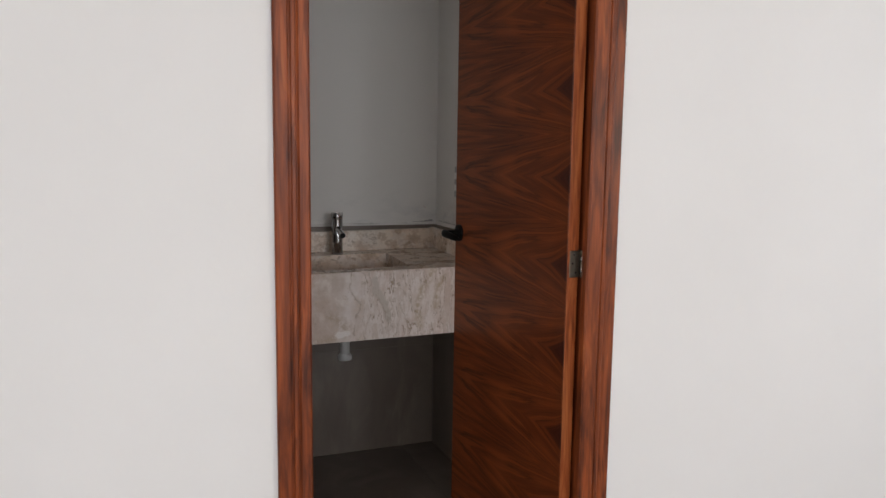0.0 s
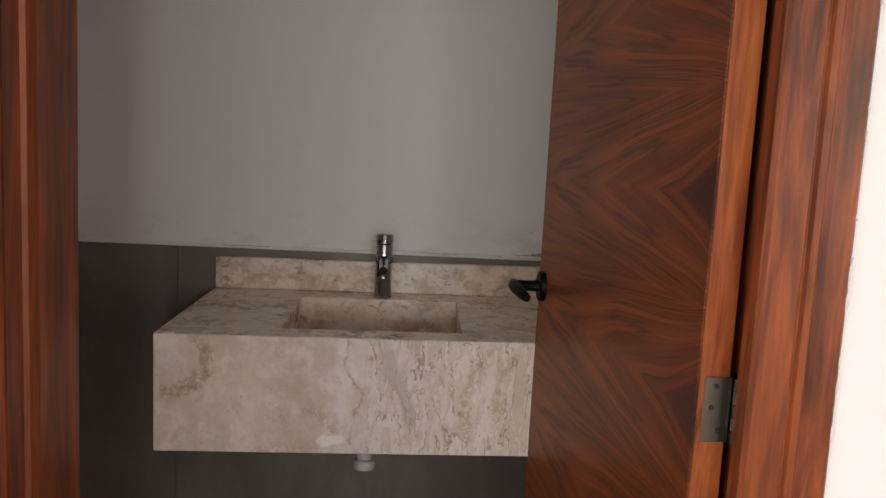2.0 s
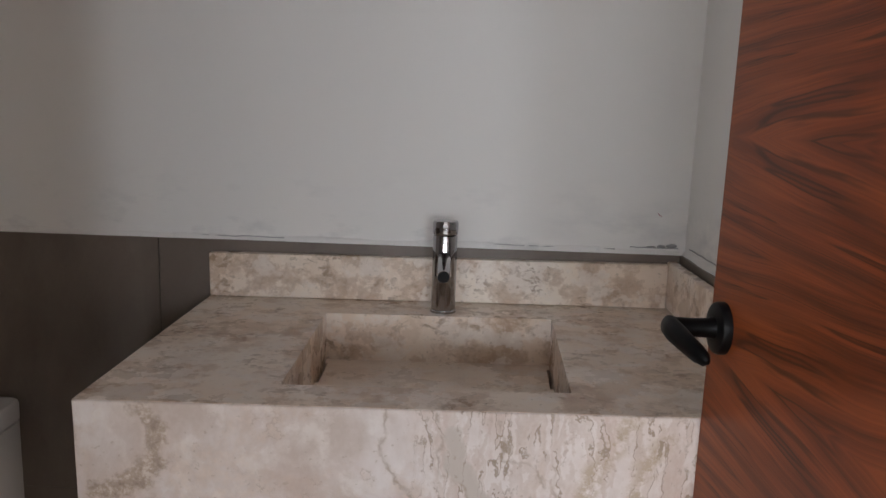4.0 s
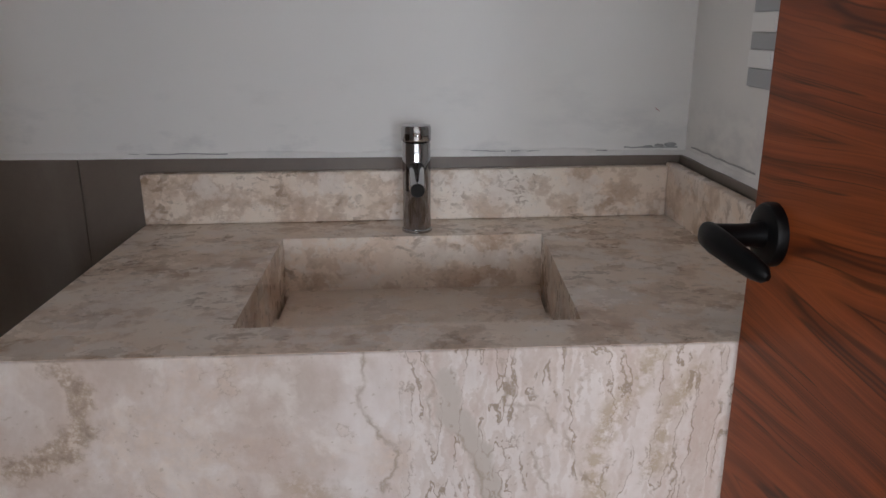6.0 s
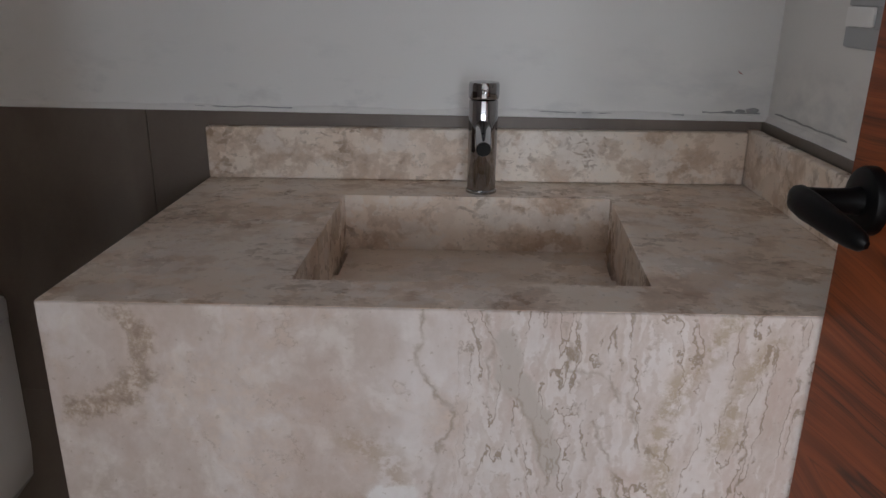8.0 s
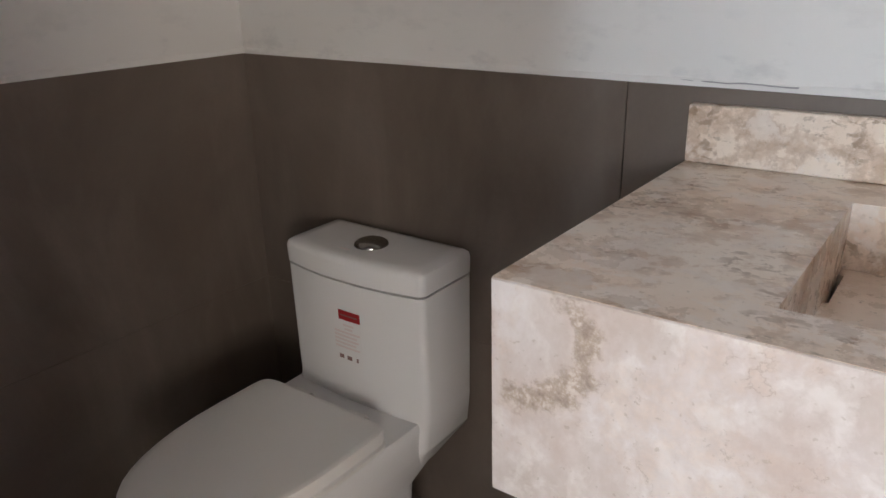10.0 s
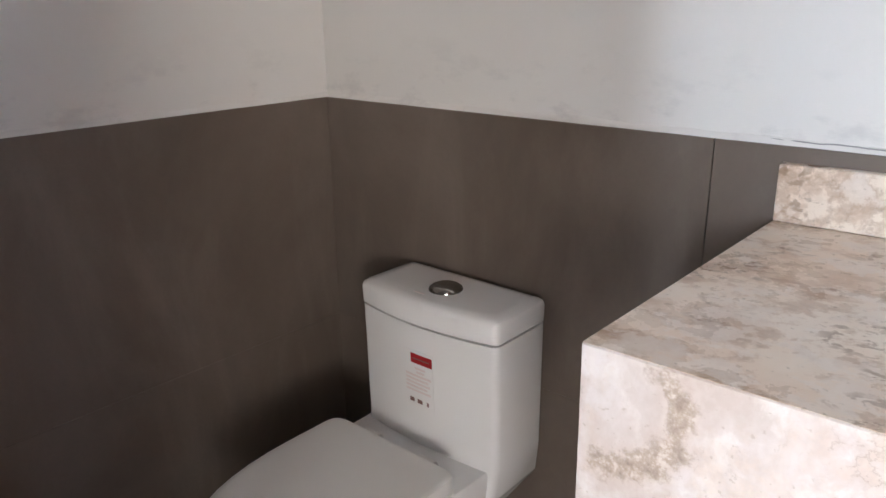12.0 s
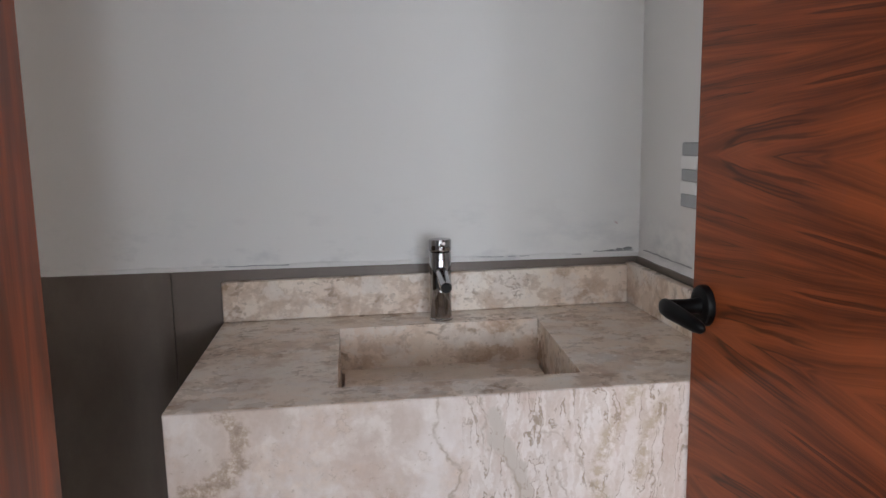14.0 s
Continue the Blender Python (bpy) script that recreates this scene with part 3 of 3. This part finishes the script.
jamb(1, OX0)
jamb(-1, OX1)
part("head", boxed((OX0 + 0.015, YO - 0.001, OH - 0.03), (OX1 - 0.015, YI + 0.001, OH - 0.001)), WOOD, frame_root, smooth=False, off=FO)
for y0, y1 in ((YO - 0.016, YO - 0.001), (YI + 0.001, YI + 0.013)):
    part("architrave", boxed((OX0 - 0.056, y0, OH + 0.051), (OX1 + 0.056, y1, OH + 0.12), 0.003), WOOD, frame_root, smooth=False, off=FO)


def hinge(z):
    """A butt hinge: one leaf on the door's edge, one on the jamb, and a knuckle between."""
    root = thing("hinge", (PIN[0], PIN[1], z), "tarnished steel butt hinge joining door and jamb", "hinge", "door hinges")
    plate = part("plate", boxed((-0.034, -0.0022, -0.038), (-0.002, -0.0002, 0.038), 0.0008, 1), STEEL, root, smooth=False)
    for x, h in ((-0.020, 0.027), (-0.024, 0.002), (-0.014, -0.024)):
        part("screw", tube([(x, -0.0020, h), (x, -0.0036, h)], [0.0032, 0.0026], 12), SCREW, plate)
    part("plate", boxed((0.0085, -0.010, -0.038), (0.0105, 0.03, 0.038), 0.0008, 1), STEEL, root, smooth=False)
    for k in range(5):
        part("knuckle", turned([(0.0040, 0.0), (0.0050, 0.001), (0.0050, 0.0137), (0.0040, 0.0147)], (0.0026, -0.0078, -0.038 + 0.0153 * k), 16), CHROME if k % 2 else STEEL, root)
    return root


for z in (1.031, 0.25, 1.85):
    hinge(z)

# ---- the vanity ----
ZT, ZB = 0.91, 0.658
BX0, BXF, BX1, BY0, BY1, BZ = 0.250, 0.647, 0.666, 0.073, 0.442, 0.822   # the basin narrows from BX1 at the back to BXF in front
VO = (0.46, 0.29, ZB)
vanity = thing("vanity", VO, "floating cream travertine vanity with a carved rectangular basin", "vanity")
vanity.matrix_world = pose(VO[0], VO[1], VO[2] + 0.003, 0, -0.45, 0)
XE = X1 - 0.004
top = bmesh.new()
for a, b in (((0, 0), (XE, BY0)), ((0, BY1), (XE, YB - 0.003)), ((0, BY0), (BX0, BY1))):
    box(top, (a[0], a[1], ZT - 0.02), (b[0], b[1], ZT))
loft([[(x, y, z) for x, y in ((BXF, BY0), (XE, BY0), (XE, BY1), (BX1, BY1))] for z in (ZT - 0.02, ZT)], bm=top)
bmesh.ops.remove_doubles(top, verts=top.verts, dist=0.0001)
seen, gone = {}, []
for f in top.faces:
    key = tuple(round(c, 4) for c in f.calc_center_median())
    gone += [f, seen[key]] if key in seen else []
    seen[key] = f
bmesh.ops.delete(top, geom=list(set(gone)), context="FACES_ONLY")
part("countertop", top, STONE_TOP, vanity, "cream travertine slab with tan patches", smooth=False, off=VO)
front = boxed((0.0, -0.0025, ZB), (XE, 0.02, ZT - 0.0005), 0.0012, 1)
part("apron", front, STONE_FRONT, vanity, "travertine front with upright brown veins", smooth=False, off=VO)
part("side_panel", boxed((0.001, 0.021, ZB), (0.02, YB - 0.003, ZT - 0.021), 0.0015, 1), STONE_FRONT, vanity, smooth=False, off=VO)
# closing board, coloured near-black as the shade below the counter
part("underside", boxed((0.021, 0.021, ZB + 0.03), (XE, YB - 0.003, ZB + 0.045)), SHADOW_GAP, vanity, "board under the vanity with its shade painted in", smooth=False, off=VO)
part("backsplash", boxed((0.0, 0.545, ZT + 0.0005), (XE - 0.021, YB - 0.002, 0.998), 0.003), STONE_TOP, vanity, smooth=False, off=VO)
part("side_backsplash", boxed((XE - 0.020, 0.02, ZT + 0.0005), (XE, YB - 0.002, 1.002), 0.003), STONE_TOP, vanity, smooth=False, off=VO)
w = 0.016
bowl = part("basin", boxed((BX0 - w, BY0 - w, BZ - 0.05), (BX1 + w, BY1 + w, BZ - 0.031)), STONE_TOP, vanity, "shallow carved travertine basin", smooth=False, off=VO)
for a, b in (((BX0 - w, BY1), (BX1 + w, BY1 + w)), ((BX0 - w, BY0 - w), (BX1 + w, BY0)), ((BX0 - w, BY0), (BX0, BY1))):
    part("basin_wall", boxed((*a, BZ - 0.03), (*b, ZT - 0.02)), STONE_TOP, bowl, smooth=False, off=VO)
part("basin_wall", prism([(BXF, BY0), (BXF + w, BY0), (BX1 + w, BY1), (BX1, BY1)], "z", BZ - 0.03, ZT - 0.02), STONE_TOP, bowl, smooth=False, off=VO)


def basin_right(y, inset=0.0006):
    return BXF + (BX1 - BXF) * (y - BY0) / (BY1 - BY0) - inset


SL0, SL1, SLOT = 0.318, 0.416, 0.0065
left = BX0 + 0.0006
slab = prism([(left, BY0 + 0.002), (basin_right(BY0 + 0.002), BY0 + 0.002), (basin_right(SL0), SL0), (basin_right(SL0, SLOT), SL0), (basin_right(SL1, SLOT), SL1), (basin_right(SL1), SL1),
              (basin_right(BY1 - 0.001), BY1 - 0.001), (left, BY1 - 0.001), (left, SL1), (left + SLOT, SL1), (left + SLOT, SL0), (left, SL0)], "z", BZ - 0.022, BZ)
part("basin_floor", slab, STONE_PLAIN, bowl, "loose travertine plate with drain slots at its ends", smooth=False, off=VO)
drain = thing("drain_pipe", (0.437, 0.25, ZB - 0.135), "short grey plastic drain pipe under the vanity", "pipe")
part("pipe", turned([(0.019, 0.02), (0.019, 0.164)], (0, 0, 0), 28), PVC, drain)
part("collar", turned([(0.016, 0.0), (0.026, 0.001), (0.0275, 0.006), (0.0275, 0.018), (0.023, 0.024), (0.019, 0.026)], (0, 0, 0), 28), PVC, drain, "pale ring nut")

# ---- the tap ----
TX, TY = 0.463, 0.481
tap = thing("tap", (TX, TY, ZT + 0.003), "slim chrome single-lever basin tap on the travertine counter", "tap")
part("body", turned([(0.0225, 0.0), (0.0228, 0.0015), (0.0228, 0.1445), (0.0220, 0.1465)], (0, 0, 0), 48), CHROME, tap)
part("base_ring", turned([(0.0245, 0.0), (0.0250, 0.001), (0.0250, 0.004), (0.0236, 0.0055)], (0, 0, 0), 48), CHROME, tap)
spout_pts = [(0, -0.005, 0.108), (0, -0.03, 0.103), (0, -0.06, 0.096), (0, -0.088, 0.089), (0, -0.096, 0.087)]
spout = part("spout", tube(spout_pts, [0.0130, 0.0130, 0.0128, 0.0125, 0.0120], 32), CHROME, tap)
part("outlet", tube([(0, -0.0955, 0.0870), (0, -0.0975, 0.0865)], [0.0105, 0.0105], 24), SHADOW_GAP, spout, "dark spout opening")
cap = part("cap", turned([(0.0205, 0.1475), (0.0235, 0.149), (0.024, 0.152), (0.024, 0.170), (0.0225, 0.1735), (0.012, 0.175)], (0, 0, 0), 48), CHROME, tap)
part("lever", tube([(0, -0.018, 0.163), (0, -0.040, 0.167), (0, -0.062, 0.171), (0, -0.066, 0.172)], [0.0045, 0.004, 0.0045, 0.003], 16), CHROME, cap)

# ---- the toilet ----
CX = -0.592
TO = (CX, 0.25, 0)
toilet = thing("toilet", TO, "white one-piece ceramic toilet with closed lid and a red sticker", "toilet")


def tank_ring(z, half, y_front, y_back, bow, r=0.016, n=9):
    """A rounded box outline with a bowed front, seen from above."""
    pts, up = [], min(1.0, max(0.0, (z - 0.26) / 0.06))
    cx, y_front, y_back = CX + 0.010 * up, y_front + 0.007 * up, y_back - 0.006 * up
    for k in range(n + 1):
        t = -1 + 2 * k / n
        pts.append((cx + t * (half - r), y_front - bow * (1 - t * t), z))
    for c, a0 in (((cx + half - r, y_front + r), -90), ((cx + half - r * 0.5, y_back - r * 0.5), 0)):
        rr = r if a0 == -90 else r * 0.5
        for k in range(1, 6):
            a = radians(a0 + 90 * k / 5)
            pts.append((c[0] + rr * math.cos(a), c[1] + rr * math.sin(a), z))
    left = [(2 * cx - x, y, z) for x, y, z in pts[n + 1:]][::-1]
    return pts + left


tank = loft([tank_ring(z, h, f, b, 0.018 if z > 0.37 else 0.010) for z, h, f, b in ((0.235, 0.150, 0.41, 0.472), (0.266, 0.163, 0.40, 0.535), (0.279, 0.169, 0.395, 0.553), (0.292, 0.174, 0.392, 0.557), (0.353, 0.177, 0.388, 0.557), (0.362, 0.1775, 0.390, 0.557),
                                                            (0.374, 0.1775, 0.392, 0.557), (0.42, 0.178, 0.391, 0.557), (0.6275, 0.178, 0.387, 0.559), (0.6285, 0.1660, 0.3990, 0.550))])
part("tank", tank, CERAMIC, toilet, off=TO)
lid = loft([tank_ring(z, h, f, b, 0.019) for z, h, f, b in ((0.6320, 0.1660, 0.3990, 0.550), (0.6330, 0.179, 0.386, 0.559), (0.667, 0.180, 0.385, 0.559), (0.675, 0.178, 0.388, 0.557), (0.680, 0.171, 0.395, 0.552), (0.6815, 0.15, 0.412, 0.54))])
tank_lid = part("tank_lid", lid, CERAMIC, toilet, "white ceramic tank lid", off=TO)
part("flush_button", turned([(0.035, 0.0), (0.035, 0.002), (0.0335, 0.005), (0.029, 0.0085), (0.0215, 0.0115), (0.013, 0.0132), (0.004, 0.0138)], (CX + 0.01, 0.462, 0.681), 40), SATIN, tank_lid, "domed chrome flush button", off=TO)
part("maker_mark", boxed((CX - 0.03, 0.412, 0.6815), (CX - 0.005, 0.416, 0.6822)), PINK, tank_lid, "faint grey printed mark", smooth=False, off=TO)


def bowl_ring(z, half, y_front, y_back, n=40, blunt=2.25, mid=CX):
    """A rounded D outline from above: round towards the front, square towards the tank."""
    pts, yc = [], y_back - 0.12
    for k in range(n):
        a = 2 * math.pi * k / n
        c, s = math.cos(a), math.sin(a)
        p = blunt if s < 0 else 11.0
        x = math.copysign(abs(c) ** (2 / p), c) * half
        y = math.copysign(abs(s) ** (2 / p), s)
        pts.append((mid + x, yc + y * (yc - y_front if s < 0 else y_back - yc), z))
    return pts


body = loft([bowl_ring(z, h, f, b) for z, h, f, b in ((0.0, 0.125, 0.02, 0.46), (0.02, 0.128, 0.015, 0.465), (0.12, 0.118, 0.02, 0.44), (0.19, 0.132, -0.01, 0.43), (0.235, 0.150, -0.035, 0.475), (0.268, 0.160, -0.06, 0.530),
                                                      (0.282, 0.165, -0.068, 0.549), (0.32, 0.169, -0.085, 0.553), (0.350, 0.1715, -0.10, 0.553), (0.357, 0.168, -0.096, 0.550))])
part("bowl", body, CERAMIC, toilet, "white ceramic bowl and pedestal", off=TO)
ring = loft([bowl_ring(z, h - 0.004, f - 0.006, b, mid=CX + 0.004) for z, h, f, b in ((0.362, 0.170, -0.104, 0.30), (0.364, 0.175, -0.108, 0.305), (0.372, 0.176, -0.109, 0.306), (0.3745, 0.172, -0.106, 0.303))])
part("seat", ring, SEAT_PLASTIC, toilet, "white plastic seat", off=TO)
cover = loft([bowl_ring(z, h - 0.004, f - 0.006, b, mid=CX + 0.004) for z, h, f, b in ((0.3755, 0.172, -0.106, 0.303), (0.377, 0.1705, -0.116, 0.308), (0.396, 0.1705, -0.116, 0.308), (0.4005, 0.1705, -0.1135, 0.3055), (0.4025, 0.166, -0.109, 0.301), (0.403, 0.160, -0.097, 0.295))])
part("seat_lid", cover, SEAT_PLASTIC, toilet, "closed warm-white plastic seat lid", off=TO)
for dx in (-0.075, 0.075):
    part("seat_hinge", tube([(CX + dx - 0.02, 0.322, 0.376), (CX + dx + 0.02, 0.322, 0.376)], [0.012, 0.012], 16), SEAT_PLASTIC, toilet, off=TO)

def tank_front(x, z):
    """Where the bowed front of the tank stands."""
    f = 0.398 - 0.004 * (z - 0.42) / 0.2075
    u = (x - CX - 0.010) / 0.162
    return f - 0.018 * (1 - u * u)


SX, SZ = 0.002, -0.009
SO = (CX, tank_front(CX, 0.506), 0.506)


def print_on_tank(name, x0, x1, z0, z1, material, parent, lift, label="", n=6):
    """A thin printed patch that bends with the tank; lift: how far its face stands off the ceramic."""
    bm, rings = bmesh.new(), []
    x0, x1, z0, z1 = x0 + SX, x1 + SX, z0 + SZ, z1 + SZ
    for k in range(n + 1):
        x = x0 + (x1 - x0) * k / n
        rings.append([(x, tank_front(x, z) - d, z) for z, d in ((z0, lift), (z1, lift), (z1, lift - 0.0003), (z0, lift - 0.0003))])
    return part(name, loft(rings, True, bm), material, parent, label, smooth=False, off=SO)


sticker = thing("sticker", SO, "clear product sticker with a dark red heading on the tank", "sticker")
print_on_tank("film", -0.625, -0.547, 0.455, 0.583, FILM, sticker, 0.0005)
print_on_tank("heading", -0.605, -0.549, 0.556, 0.577, RED, sticker, 0.0009, "dark red printed heading")
print_on_tank("heading_line", -0.600, -0.556, 0.565, 0.568, INK, sticker, 0.0013)
for i, (xa, xb) in enumerate(((-0.595, -0.567), (-0.591, -0.570), (-0.620, -0.552), (-0.620, -0.560), (-0.620, -0.556), (-0.620, -0.563), (-0.620, -0.554))):
    z = 0.545 - 0.0085 * i
    print_on_tank("text_line", xa, xb, z - 0.0022, z + 0.0022, PINK, sticker, 0.0009, "faint red printed line")
for xa, wd in ((-0.611, 0.012), (-0.590, 0.013), (-0.565, 0.005)):
    print_on_tank("print_mark", xa, xa + wd, 0.467, 0.476, INK, sticker, 0.0009, "small dark printed mark", 2)

# ---- the switches on the side wall ----


switch = thing("switch_plate", (X1 + T, 0.262, 1.2), "grey three-gang wall plate with white switches", "switch")
SW = (X1 + T, 0.262, 1.2)
part("plate", boxed((X1 + T - 0.006, 0.215, 1.155), (X1 + T, 0.346, 1.282), 0.002), SWITCH_GREY, switch, "grey cover plate", smooth=False, off=SW)
for z0, z1 in ((1.257, 1.2805), (1.2075, 1.229), (1.1565, 1.181)):
    part("bar", boxed((X1 + T - 0.009, 0.2165, z0), (X1 + T - 0.0062, 0.3445, z1), 0.001), SWITCH_GREY, switch, smooth=False, off=SW)
for z0, z1 in ((1.230, 1.256), (1.182, 1.2065)):
    part("rocker", boxed((X1 + T - 0.011, 0.276, z0), (X1 + T - 0.0062, 0.3445, z1), 0.0015), SWITCH_WHITE, switch, "white rocker switch", smooth=False, off=SW)

# ---- wall tiles, floor tiles and the rough mortar line ----


def tile(parent, a, b, off=(0, 0, 0)):
    ob = mesh_object("tile", boxed(a, b, 0.0007, 1), TILE, False, off)
    ob.parent = parent
    return ob


J, JH = 0.0008, 0.0002
XJ = -0.11
for z0, z1 in ((0.0, ROW - JH), (ROW + JH, TILE_TOP)):
    for xa, xb in ((X0 + 0.001, XJ - J), (XJ + J, X1 - 0.001)):
        tile(wall_back, (xa, YB, z0), (xb, YB + T - 0.001, z1), (0, 0, TILE_TOP))
    tile(wall_left, (X0 - T + 0.001, -0.58 + J, z0), (X0, YB + T - 0.001, z1), (0, 0, TILE_TOP))
    tile(wall_left, (X0 - T + 0.001, YI + 0.001, z0), (X0, -0.58 - J, z1), (0, 0, TILE_TOP))
    tile(wall_right, (X1, YI + 0.001, z0), (X1 + T - 0.001, YB + T - 0.001, z1), (0, 0, TILE_TOP))


def rough_strip(parent, start, end, out, seed):
    """The uneven edge of plaster and mortar that sits on the tiles."""
    rnd = random.Random(seed)
    bm = bmesh.new()
    a, b, o = Vector(start), Vector(end), Vector(out)
    n = int((b - a).length / 0.012)
    rows = []
    for k in range(n + 1):
        p = a.lerp(b, k / n)
        h = 0.004 + 0.006 * noise.noise(p * 9 + Vector((seed, 0, 0))) + rnd.uniform(-0.001, 0.001)
        d = 0.007 + 0.003 * noise.noise(p * 14)
        rows.append([bm.verts.new(q) for q in (p, p + o * d, p + o * d * 0.8 + Vector((0, 0, max(h, 0.0015))), p + Vector((0, 0, max(h, 0.0015) + 0.006)))])
    for r, s in zip(rows, rows[1:]):
        for i in range(3):
            bm.faces.new((r[i], s[i], s[i + 1], r[i + 1]))
    bmesh.ops.recalc_face_normals(bm, faces=bm.faces)
    ob = mesh_object("plaster_edge", bm, BATH_WHITE, True, (0, 0, TILE_TOP))
    ob.parent = parent


rough_strip(wall_back, (X0, YB + T, TILE_TOP), (X1 + T, YB + T, TILE_TOP), (0, -1, 0), 3)
rough_strip(wall_left, (X0 - T, YB + T, TILE_TOP), (X0 - T, YI, TILE_TOP), (1, 0, 0), 5)
rough_strip(wall_right, (X1 + T, YB + T, TILE_TOP), (X1 + T, YI, TILE_TOP), (-1, 0, 0), 8)
for xa, xb, h in ((-0.03, 0.14, 0.006), (0.50, 0.62, 0.007), (0.63, 0.80, 0.007), (0.83, 0.925, 0.012)):
    bm = bmesh.new()
    n = 14
    lo = [bm.verts.new((xa + (xb - xa) * k / n, YB + T - 0.0012, TILE_TOP + h + 0.0015 * noise.noise((k * 0.7, h * 90, 0)))) for k in range(n + 1)]
    hi = [bm.verts.new((v.co.x, v.co.y, v.co.z + 0.0015 + 0.002 * abs(noise.noise((k * 0.9, 7, h * 50))))) for k, v in enumerate(lo)]
    for k in range(n):
        bm.faces.new((lo[k], lo[k + 1], hi[k + 1], hi[k]))
    ext = bmesh.ops.extrude_face_region(bm, geom=list(bm.faces))
    bmesh.ops.translate(bm, verts=[v for v in ext["geom"] if isinstance(v, bmesh.types.BMVert)], vec=(0, -0.0015, 0))
    bmesh.ops.recalc_face_normals(bm, faces=bm.faces)
    ob = mesh_object("mortar_smear", bm, MORTAR, False, (0, 0, TILE_TOP))
    ob.parent = wall_back
for ya, yb, h in ((0.30, 0.545, 0.016), (0.10, 0.27, 0.017)):
    bm, n = bmesh.new(), 16
    lo = [bm.verts.new((X1 + T - 0.0012, ya + (yb - ya) * k / n, TILE_TOP + h + 0.0012 * noise.noise((k * 0.6, h * 70, 2)))) for k in range(n + 1)]
    hi = [bm.verts.new((v.co.x, v.co.y, v.co.z + 0.0015 + 0.003 * abs(noise.noise((k * 0.8, 3, h * 40))))) for k, v in enumerate(lo)]
    for k in range(n):
        bm.faces.new((lo[k], lo[k + 1], hi[k + 1], hi[k]))
    ext = bmesh.ops.extrude_face_region(bm, geom=list(bm.faces))
    bmesh.ops.translate(bm, verts=[v for v in ext["geom"] if isinstance(v, bmesh.types.BMVert)], vec=(-0.0012, 0, 0))
    bmesh.ops.recalc_face_normals(bm, faces=bm.faces)
    ob = mesh_object("mortar_smear", bm, MORTAR, False, (0, 0, TILE_TOP))
    ob.parent = wall_right
floor_ob = bpy.data.objects["floor"]
for xa, xb in ((X0 + 0.001, -0.42), (-0.417, 0.18), (0.183, 0.78), (0.783, X1)):
    for ya, yb in ((YI + 0.002, -0.04), (-0.037, YB)):
        tile(floor_ob, (xa, ya, 0.0005), (xb, yb, 0.006))

# lumps of mortar in the corner, a pencil stroke, and plaster chips along the architrave
rnd = random.Random(11)
for x, z, w, h in ((0.872, 1.034, 0.020, 0.004), (0.892, 1.036, 0.016, 0.006), (0.912, 1.037, 0.022, 0.009)):
    bm = bmesh.new()
    bmesh.ops.create_icosphere(bm, subdivisions=2, radius=1)
    for v in bm.verts:
        k = 1 + 0.35 * noise.noise(v.co * 1.7 + Vector((x * 90, z * 30, 0)))
        v.co = Vector((x + v.co.x * w / 2 * k, YB + T - 0.001 + v.co.y * 0.003, z + v.co.z * h / 2 * k))
    lump = mesh_object("mortar_lump", bm, MORTAR, True, (0, 0, TILE_TOP))
    lump.parent = wall_back
bm = tube([(0.880, YB + T - 0.0003, 1.102), (0.884, YB + T - 0.0004, 1.098), (0.889, YB + T - 0.0003, 1.096)], [0.0003, 0.0007, 0.0003], 8)
stroke = mesh_object("pencil_mark", bm, RED, True, (0, 0, TILE_TOP))
stroke.parent = wall_back
for k in range(16):
    z = 1.02 + 0.055 * k * rnd.uniform(0.6, 1.3)
    bm = bmesh.new()
    bmesh.ops.create_icosphere(bm, subdivisions=1, radius=1)
    w, h = rnd.uniform(0.0012, 0.003), rnd.uniform(0.003, 0.012)
    for v in bm.verts:
        q = 1 + 0.4 * noise.noise(v.co * 2 + Vector((k * 3.1, 0, 0)))
        v.co = Vector((OX1 + 0.060 - 0.001 + v.co.x * w * q, YO - 0.011 + v.co.y * 0.004, z + v.co.z * h * q))
    chip = mesh_object("plaster_chip", bm, WHITE, True)
    chip.parent = wall_door
